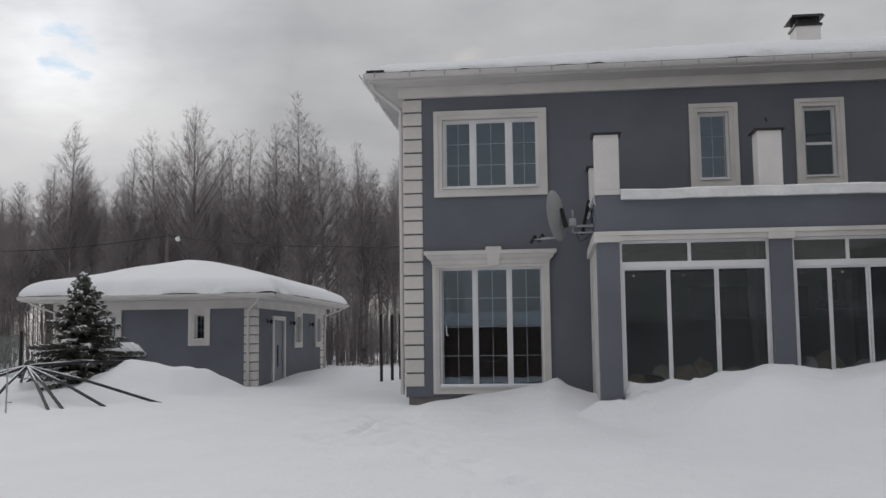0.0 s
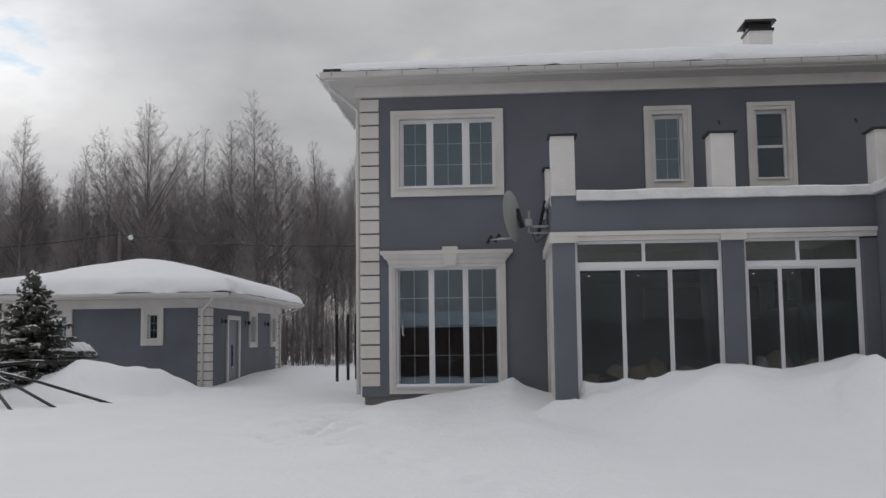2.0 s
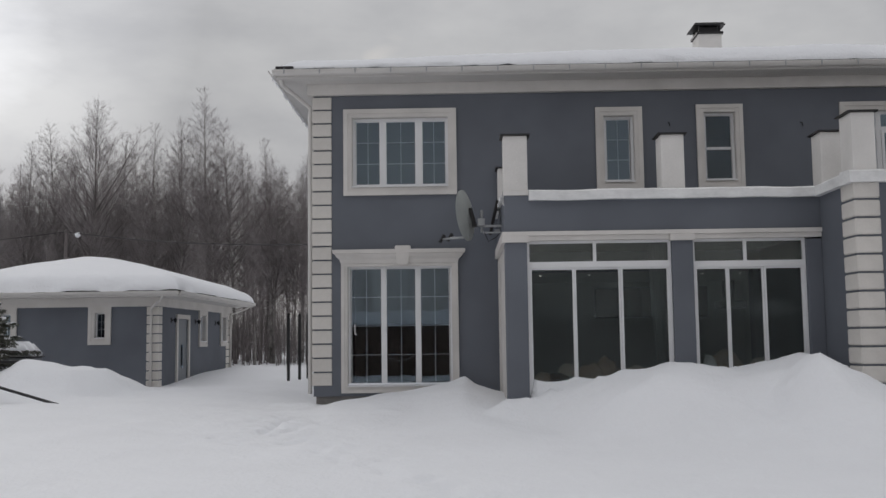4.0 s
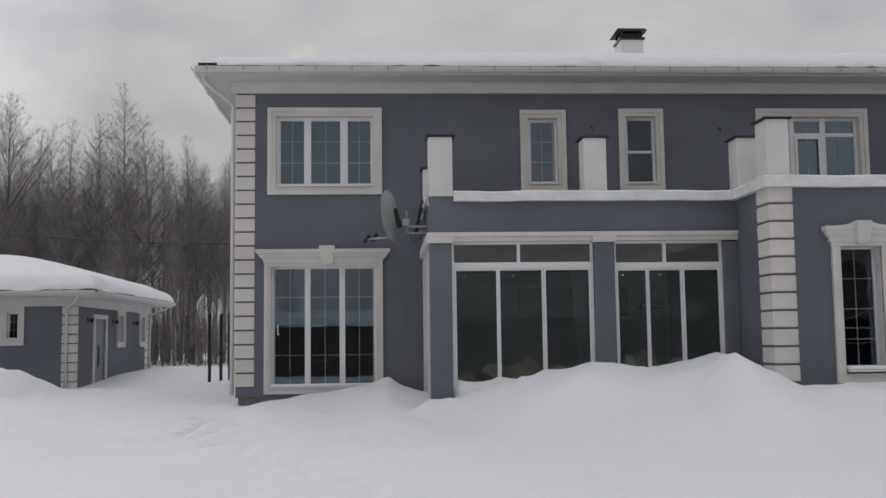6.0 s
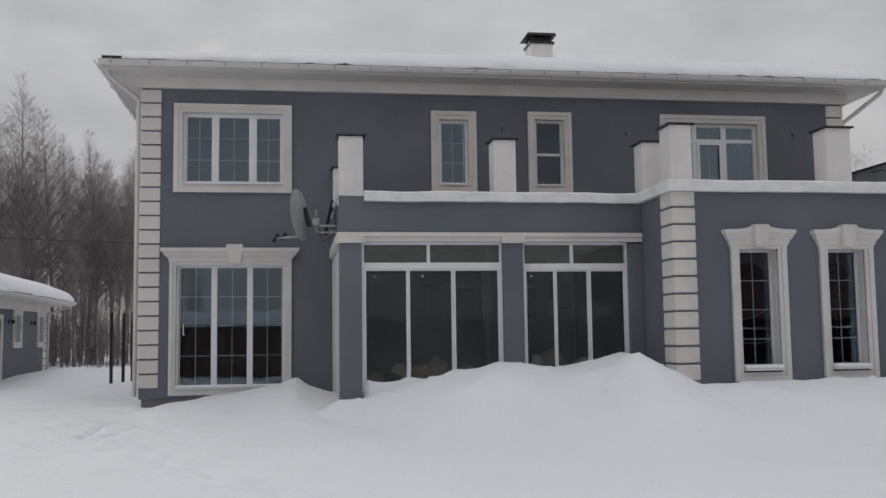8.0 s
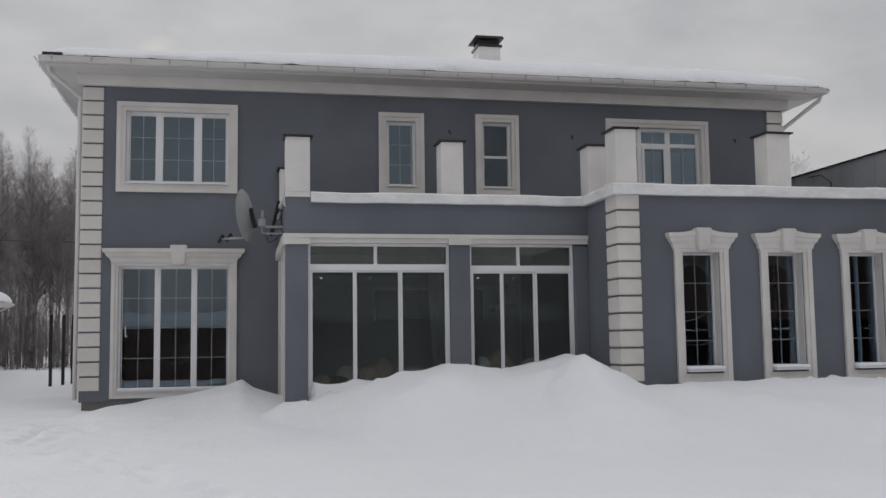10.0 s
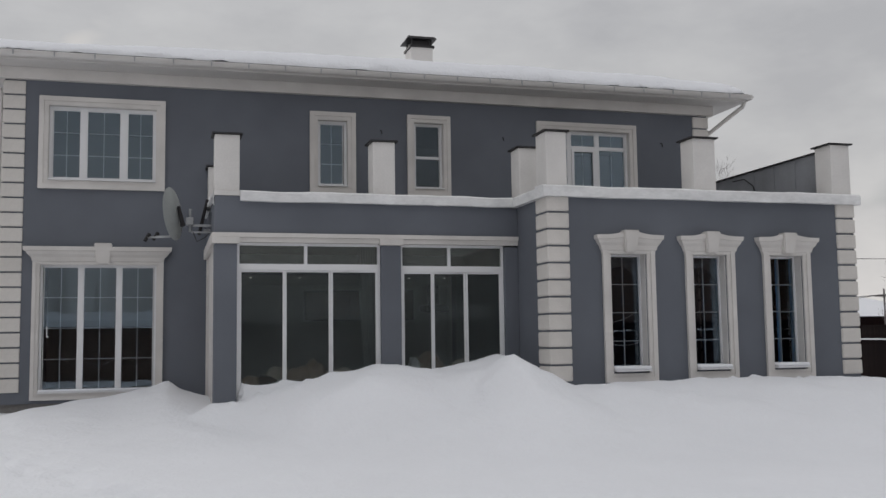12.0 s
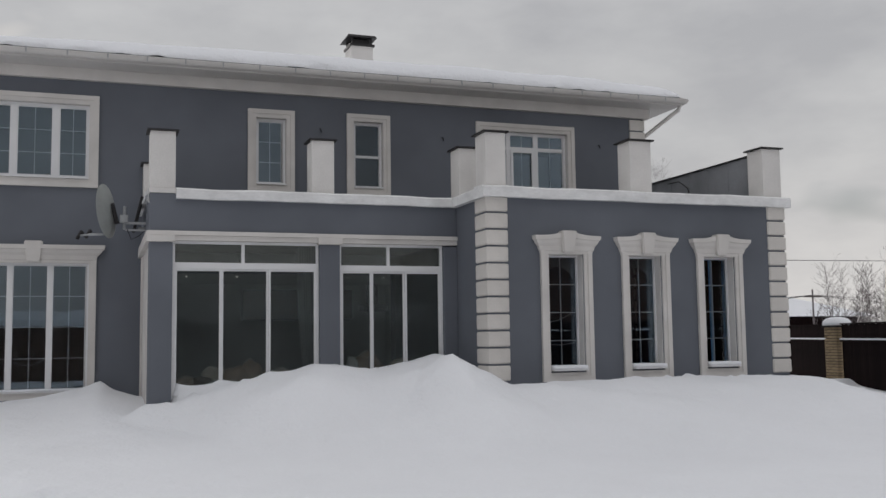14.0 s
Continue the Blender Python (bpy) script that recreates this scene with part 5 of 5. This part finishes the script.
for v in bm.verts:
    q = v.co.normalized()
    v.co = (PX + PW / 2 + math.copysign(abs(q.x) ** 0.7, q.x) * 0.33, PY + PW / 2 + math.copysign(abs(q.y) ** 0.7, q.y) * 0.33, 1.772 + max(0, q.z) ** 0.8 * 0.22)
part("snow_cap", bm, SNOW, pier, "rounded cap of snow", True)


def board_fence(name, x0, y0, x1, y1, z0, z1):
    f = thing(name, "dark brown board fence with a snow-covered rail", "fence", (x0, y0, z0))
    L = math.hypot(x1 - x0, y1 - y0)
    n = int(L / 0.135)
    ang = math.atan2(y1 - y0, x1 - x0)
    mesh = None
    for k in range(n):
        loc = Vector((x0 + (x1 - x0) * k / n, y0 + (y1 - y0) * k / n, z0 + 0.01 * math.sin(k * 4.1)))
        if mesh is None:
            ob = part("board", boxes((0, 0.128, 0, 0.022, 0, z1 - z0)), BOARD, f)
            mesh = ob.data
        else:
            ob = new("board", mesh)
            ob.parent = f
            ob.matrix_parent_inverse = Matrix.Translation(-f.location)
        ob.location, ob.rotation_euler = loc, (0, 0, ang)
    for nm, dz, mat, h, dp in (("rail", -0.46, BOARD, 0.06, 0.05), ("rail_snow", -0.40, SNOW, 0.045, 0.06), ("cap_rail", 0.0, BOARD, 0.03, 0.04)):
        ob = part(nm, boxes((0, L, -dp, -0.002, z1 - z0 + dz + (0.002 if h == 0.045 else 0), z1 - z0 + dz + h)), mat, f)
        ob.location, ob.rotation_euler = (x0, y0, z0), (0, 0, ang)
    return f


board_fence("board_fence", 22.6, 30.2, 18.58, 21.22, 0.15, 1.79)
board_fence("board_fence", 18.32, 20.72, 14.75, 12.7, 0.15, 1.79)

# ---- beyond the fence: neighbour's roof, shrubs, utility pole ----
nb = thing("neighbour_house", "low dark neighbouring house with a snow-covered roof", "house", (40, 44, 0))
part("wall", boxes((29.0, 38.2, 42, 50, 0, 2.4)), BOARD, nb)
bm = bmesh.new()
v = [bm.verts.new(p) for p in ((28.4, 41.2, 2.42), (38.9, 41.2, 2.42), (38.9, 50.8, 2.42), (28.4, 50.8, 2.42), (31.5, 46, 3.7), (36.5, 46, 3.7))]
for q in ((0, 1, 5, 4), (2, 3, 4, 5), (1, 2, 5), (3, 0, 4), (3, 2, 1, 0)):
    bm.faces.new([v[i] for i in q])
part("roof", bm, SNOW, nb, "roof under a smooth layer of snow")
thicket("shrubs", "bare shrubs behind the board fence", lambda r: r.gauss(26.0, 0.9), lambda r: r.gauss(28.2, 0.7), 58, 1.4, 3.9, 31, LIMB, 10.0, 0.003, 0.2)
thicket("far_trees", "bare tree tops beyond the house", lambda r: r.gauss(28.2, 0.45), lambda r: r.uniform(44, 46), 16, 7.0, 10.4, 33, LIMB, 7.0, 0.0016, 0.13)
pole = thing("utility_pole", "grey wooden utility pole with wires", "utility pole", (32.0, 38.0, 0))
part("shaft", tube(bmesh.new(), [(32, 38, -0.2), (32, 38, 3.62)], [0.045, 0.04], 8), LIMB, pole)
part("crossarm", boxes((31.5, 32.5, 37.95, 38.05, 3.25, 3.33)), LIMB, pole)
for x1, y1, z1 in ((14.0, 30.0, 2.9), (14.0, 31.0, 2.6), (14.0, 33.0, 2.2), (46.0, 40.0, 3.5), (46.0, 42.0, 3.2)):
    part("wire", tube(bmesh.new(), [(32 + (x1 - 32) * j / 15, 37.94 + (y1 - 37.94) * j / 15, 3.36 + (z1 - 3.36) * j / 15 - 0.25 * math.sin(math.pi * j / 15)) for j in range(16)], 0.013, 4), POLE, pole)
part("wire", tube(bmesh.new(), [(RIGHT_X + 0.005 + 1.2 * j, 24.0 + 0.1 * j, 3.72 + 0.02 * j - 0.05 * math.sin(math.pi * j / 20)) for j in range(21)], 0.012, 4), POLE, pole)

# ---- behind the viewer: timber outbuilding with snowy roof ----
ob = thing("timber_outbuilding", "long brown timber outbuilding with a snow-covered roof", "outbuilding", (0, -6, 0))
bm = bmesh.new()
for k in range(16):
    box(bm, -16, 15, -2.6 - 0.012 * (k % 2), -2.5, 0 + k * 0.142, 0.138 + k * 0.142)
part("cladding", bm, TIMBER, ob)
part("wall", boxes((-16, 15, -8, -2.62, 0, 2.28)), TIMBER, ob)
bm = bmesh.new()
v = [bm.verts.new(p) for p in ((-16.4, -2.1, 2.3), (15.2, -2.1, 2.3), (15.2, -2.1, 2.55), (-16.4, -2.1, 2.55), (-16.4, -8.5, 3.1), (15.2, -8.5, 3.1), (-16.4, -8.5, 2.3), (15.2, -8.5, 2.3))]
for q in ((0, 1, 2, 3), (3, 2, 5, 4), (4, 5, 7, 6), (6, 7, 1, 0), (0, 3, 4, 6), (1, 7, 5, 2)):
    bm.faces.new([v[i] for i in q])
part("roof_snow", bm, SNOW, ob, "smooth snow on the roof")

board_fence("board_fence", 44.0, -6.0, 15.3, -6.0, 0.0, 2.2)
# added dark mass, never in view: blocks bright sky from the wing windows' reflections
barn = thing("barn", "unseen dark timber barn added to darken the wing window reflections", "barn", (30, -18, 0))
part("wall", boxes((16.5, 46, -22, -14, 0, 6.2)), TIMBER, barn)
bm = bmesh.new()
v = [bm.verts.new(p) for p in ((16.0, -13.4, 6.21), (46.5, -13.4, 6.21), (46.5, -22.6, 6.21), (16.0, -22.6, 6.21), (16.0, -18, 8.4), (46.5, -18, 8.4))]
for q in ((0, 1, 5, 4), (2, 3, 4, 5), (1, 2, 5), (3, 0, 4), (3, 2, 1, 0)):
    bm.faces.new([v[i] for i in q])
part("roof", bm, SNOW, barn, "roof under a smooth layer of snow")

# added stems out of view, to dim the low sky mirrored in the lower windows
thicket("far_woodland", "unseen grey bare woodland added to dim the sky mirrored in windows", lambda r: r.uniform(-28, 22), lambda r: r.uniform(-62, -42), 330, 9.0, 13.5, 35, TWIG, 4.5, 0.0022, 0.2, 2)

# ---- inside the glazed bay ----
dl = None
for x in (1.77, 2.85, 4.37, 5.36, 6.2):
    y = 21.8
    if dl is None:
        dl = thing("downlight", "small lit recessed ceiling downlight", "ceiling light", group="downlights in the bay")
        part("rim", tube(bmesh.new(), [(0, 0, -0.02), (0, 0, 0.0)], 0.036, 12), PVC, dl)
        part("lens", tube(bmesh.new(), [(0, 0, -0.026), (0, 0, -0.021)], 0.022, 12), LAMP, dl)
        dl.location = (x, y, 3.01)
    else:
        copy_thing(dl, pose(x, y, 3.01))


def bench(x, y, w):
    t = thing("bench_seat", "low brown woven bench seat behind the glass", "bench", (x, y, 0.6))
    part("base", boxes((x, x + w, y, y + 0.6, 0.62, 0.92), bevel=0.03), FABRIC, t)
    part("seat_pad", boxes((x + 0.02, x + w - 0.02, y + 0.02, y + 0.58, 0.922, 1.0), bevel=0.03), FABRIC, t)


bench(2.0, 18.9, 1.6)
bench(4.5, 19.1, 1.5)


def lump(name, label, cat, x, y, z, w, d, h, mat, seed, group=""):
    """A soft rumpled thing lying inside."""
    t = thing(name, label, cat, (x, y, z), group)
    bm = bmesh.new()
    bmesh.ops.create_icosphere(bm, subdivisions=3, radius=1)
    for v in bm.verts:
        q = v.co.normalized()
        r = 1 + 0.26 * noise.noise(q * 1.5 + Vector((seed, 0, 0))) + 0.12 * noise.noise(q * 5 + Vector((0, seed, 0)))
        v.co = (x + q.x * w * r, y + q.y * d * r, z + max(-0.55, q.z) * h * r + 0.55 * h)
    part("cover", bm, mat, t, smooth=True)


lr = random.Random(8)
for k in range(20):
    xx = 1.5 + k * 0.235 + lr.uniform(-0.1, 0.1)
    if 3.55 < xx < 4.1:
        continue
    yy = 17.68 + (k % 3) * 0.3 + lr.uniform(-0.06, 0.06)
    lump("floor_cushion", "rumpled brown cushion lying behind the glass", "cushion", xx, yy, 0.6, lr.uniform(0.16, 0.42), 0.16, lr.uniform(0.14, 0.3) + (0.11 if xx > 4 else 0.06) * (k % 3), (FABRIC, TIMBER, PALE, TIMBER, FABRIC)[k % 5], k * 3.1, "cushions in the bay")
lump("white_pot", "round white pot standing behind the glass", "pot", 4.40, 17.62, 0.98, 0.11, 0.10, 0.20, PVC, 2.0)
pot_stand = thing("stool", "small brown stool under the white pot", "stool", (4.40, 17.62, 0.6))
part("seat", boxes((4.24, 4.56, 17.5, 17.74, 0.94, 0.978), bevel=0.01), FABRIC, pot_stand)
for dx, dy in ((0, 0), (0.27, 0), (0, 0.19), (0.27, 0.19)):
    part("leg", boxes((4.25 + dx, 4.28 + dx, 17.51 + dy, 17.54 + dy, 0.6, 0.939)), FABRIC, pot_stand)

# curtain tied at the bay's post, kitchen along the back wall
cur = thing("curtain", "thin grey voile curtain drawn to one side", "curtain", (3.5, 17.45, 3.0))
bm = bmesh.new()
prev = None
for k in range(25):
    u = k / 24
    wave = 0.03 * math.sin(k * 1.9)
    col = [bm.verts.new((3.34 + 0.33 * u + 0.12 * (1 - u) * (1 - w) ** 2, 17.46 + wave, 1.0 + 2.35 * w)) for w in (0.0, 0.25, 0.5, 0.75, 1.0)]
    if prev:
        for i in range(4):
            bm.faces.new((prev[i], col[i], col[i + 1], prev[i + 1]))
    prev = col
bmesh.ops.solidify(bm, geom=bm.faces[:], thickness=0.006)
part("cloth", bm, CURTAIN, cur, smooth=True)
hood = thing("extractor_hood", "dark metal extractor hood over the kitchen worktop", "extractor hood", (6.8, 24.8, 2.4))
part("canopy", boxes((6.45, 7.1, 24.5, 25.09, 2.30, 2.48), bevel=0.03), METAL, hood)
part("flue", boxes((6.66, 6.9, 24.8, 25.09, 2.482, 3.0)), METAL, hood)
kit = thing("kitchen_cabinet", "dark kitchen wall cabinets along the back wall", "cabinet", (5.4, 24.9, 2.3))
for k in range(5):
    part("door", boxes((3.4 + k * 0.56, 3.94 + k * 0.56, 24.72, 24.75, 2.12, 2.84), bevel=0.004), TIMBER, kit)
part("body", boxes((3.39, 6.2, 24.752, 25.09, 2.1, 2.86)), METAL, kit)
shelf = thing("shelf_unit", "tall timber shelf unit with jars on it", "shelf", (7.0, 21.6, 0.56))
part("back", boxes((7.16, 7.19, 21.0, 22.3, 0.56, 2.85)), TIMBER, shelf)
for k in range(5):
    part("board", boxes((6.86, 7.158, 21.0, 22.3, 0.9 + 0.45 * k, 0.93 + 0.45 * k)), FLOORING, shelf)
part("upright", boxes((6.86, 7.158, 20.97, 20.998, 0.56, 2.85)), BRICK, shelf)
jar_rnd = random.Random(14)
for k in range(4):
    for j in range(3):
        yy = 21.2 + 0.42 * j + jar_rnd.uniform(-0.1, 0.1)
        jar = thing("jar", "small storage jar standing on the shelf", "jar", (7.0, yy, 0.93 + 0.45 * k), "jars on the shelf")
        hh = jar_rnd.uniform(0.14, 0.28)
        part("body", tube(bmesh.new(), [(7.0, yy, 0.931 + 0.45 * k), (7.0, yy, 0.95 + 0.45 * k), (7.0, yy, 0.91 + hh + 0.45 * k), (7.0, yy, 0.93 + hh + 0.45 * k)], [0.06, 0.075, 0.075, 0.055], 10), (PALE, BRICK, PVC)[(k + j) % 3], jar, smooth=True)

# rooms behind the wing windows: swagged valances; light strings in the windows
for a0, b0 in WOPEN:
    val = thing("valance", "grey-blue swagged valance with an arched lower edge", "curtain", ((a0 + b0) / 2, WING_Y + 0.42, W_Z1), "valances in the wing windows")
    bm = bmesh.new()
    prev, cx, hw = None, (a0 + b0) / 2 + 0.04, (b0 - a0) / 2 + 0.12
    for k in range(29):
        u = -1 + k / 14
        low = W_Z1 - 0.20 - 0.85 * (1 - math.sqrt(max(0.0, 1 - u * u * 0.98)))
        fold = 0.012 * math.sin(k * 1.7)
        col = [bm.verts.new((cx + hw * u, WING_Y + 0.42 + fold, z)) for z in (low, (low + W_Z1 + 0.1) / 2, W_Z1 + 0.1)]
        if prev:
            for i in range(2):
                bm.faces.new((prev[i], col[i], col[i + 1], prev[i + 1]))
        prev = col
    bmesh.ops.solidify(bm, geom=bm.faces[:], thickness=0.006)
    part("cloth", bm, CURTAIN, val, smooth=True)


def light_string(x0, x1, y, z0, z1, sag):
    t = thing("light_string", "thin pale light string sagging behind the window", "light string", ((x0 + x1) / 2, y, min(z0, z1)), "light strings in the windows")
    pts = [(x0 + (x1 - x0) * k / 14, y, z0 + (z1 - z0) * k / 14 - sag * math.sin(math.pi * k / 14)) for k in range(15)]
    part("wire", tube(bmesh.new(), pts, 0.006, 5), PVC, t)
    for k in range(1, 14, 3):
        part("bulb", tube(bmesh.new(), [Vector(pts[k]) + Vector((0, 0, -0.02)), Vector(pts[k]) + Vector((0, 0, -0.006))], [0.004, 0.009], 6), PVC, t)


for (a0, b0), dz in zip(WOPEN[:2], (0.0, 0.06)):
    light_string(a0 + 0.03, b0 - 0.03, WING_Y + 0.30, W_Z0 + 0.50 + dz, W_Z0 + 0.50 + dz, 0.05)
light_string(WOPEN[0][0] + 0.03, WOPEN[0][1] - 0.09, WING_Y + 0.31, W_Z0 + 0.86, W_Z0 + 1.02, 0.05)
light_string(-1.56, -0.98, MAIN_Y + 0.25, 1.24, 1.30, 0.10)
part("window_handle", boxes((-2.262, -2.245, MAIN_Y + 0.085, MAIN_Y + 0.105, 1.75, 1.95), (-2.262, -2.21, MAIN_Y + 0.082, MAIN_Y + 0.098, 1.73, 1.75)), PVC, house, "white window handle")

# ---- small fittings on the house wall ----
for x, z in ((4.44, 6.13), (7.24, 6.09), (11.2, 6.12)):
    part("cable_stub", tube(bmesh.new(), [(x, MAIN_Y - 0.002, z), (x + 0.01, MAIN_Y - 0.05, z - 0.01), (x + 0.02, MAIN_Y - 0.06, z - 0.09)], 0.012, 6), POLE, house)
part("loose_cable", tube(bmesh.new(), [(RIGHT_X - 0.37, 18.9, 4.98), (RIGHT_X - 0.40, 18.4, 4.95), (RIGHT_X - 0.42, 18.05, 4.75), (RIGHT_X - 0.40, 17.9, 4.3)], 0.012, 6), POLE, house)
part("insect_screen", boxes((5.25, 5.79, MAIN_Y + 0.112, MAIN_Y + 0.114, 4.93, 5.558), (5.25, 5.79, MAIN_Y + 0.112, MAIN_Y + 0.114, 5.602, 6.28)), SCREEN, house, "dark insect screen before the window").visible_shadow = False
bm = bmesh.new()
ice = random.Random(17)
for k in range(60):
    yy = MAIN_Y - 0.6 + k * 0.18 + ice.uniform(-0.05, 0.05)
    hh = ice.uniform(0.03, 0.13)
    tube(bm, [(LEFT_X - G - 0.03, yy, 7.10), (LEFT_X - G - 0.025, yy, 7.10 - hh * 0.4), (LEFT_X - G - 0.02, yy, 7.10 - hh)], [0.03, 0.02, 0.004], 5)
tagged(part("icicles", bm, SNOW, house, "short icicles under the gutter"), kind="stuff")
# loose metal flap at the foot of the bay's corner pillar
bm = bmesh.new()
v = [bm.verts.new(p) for p in ((0.755, 17.05, 4.20), (0.755, 17.42, 4.20), (0.735, 17.10, 3.97), (0.77, 17.02, 3.92))]
bm.faces.new((v[0], v[1], v[2], v[3]))
bmesh.ops.solidify(bm, geom=bm.faces[:], thickness=0.006)
part("coping_flap", bm, COPING, house, "bent loose flap of white coping")
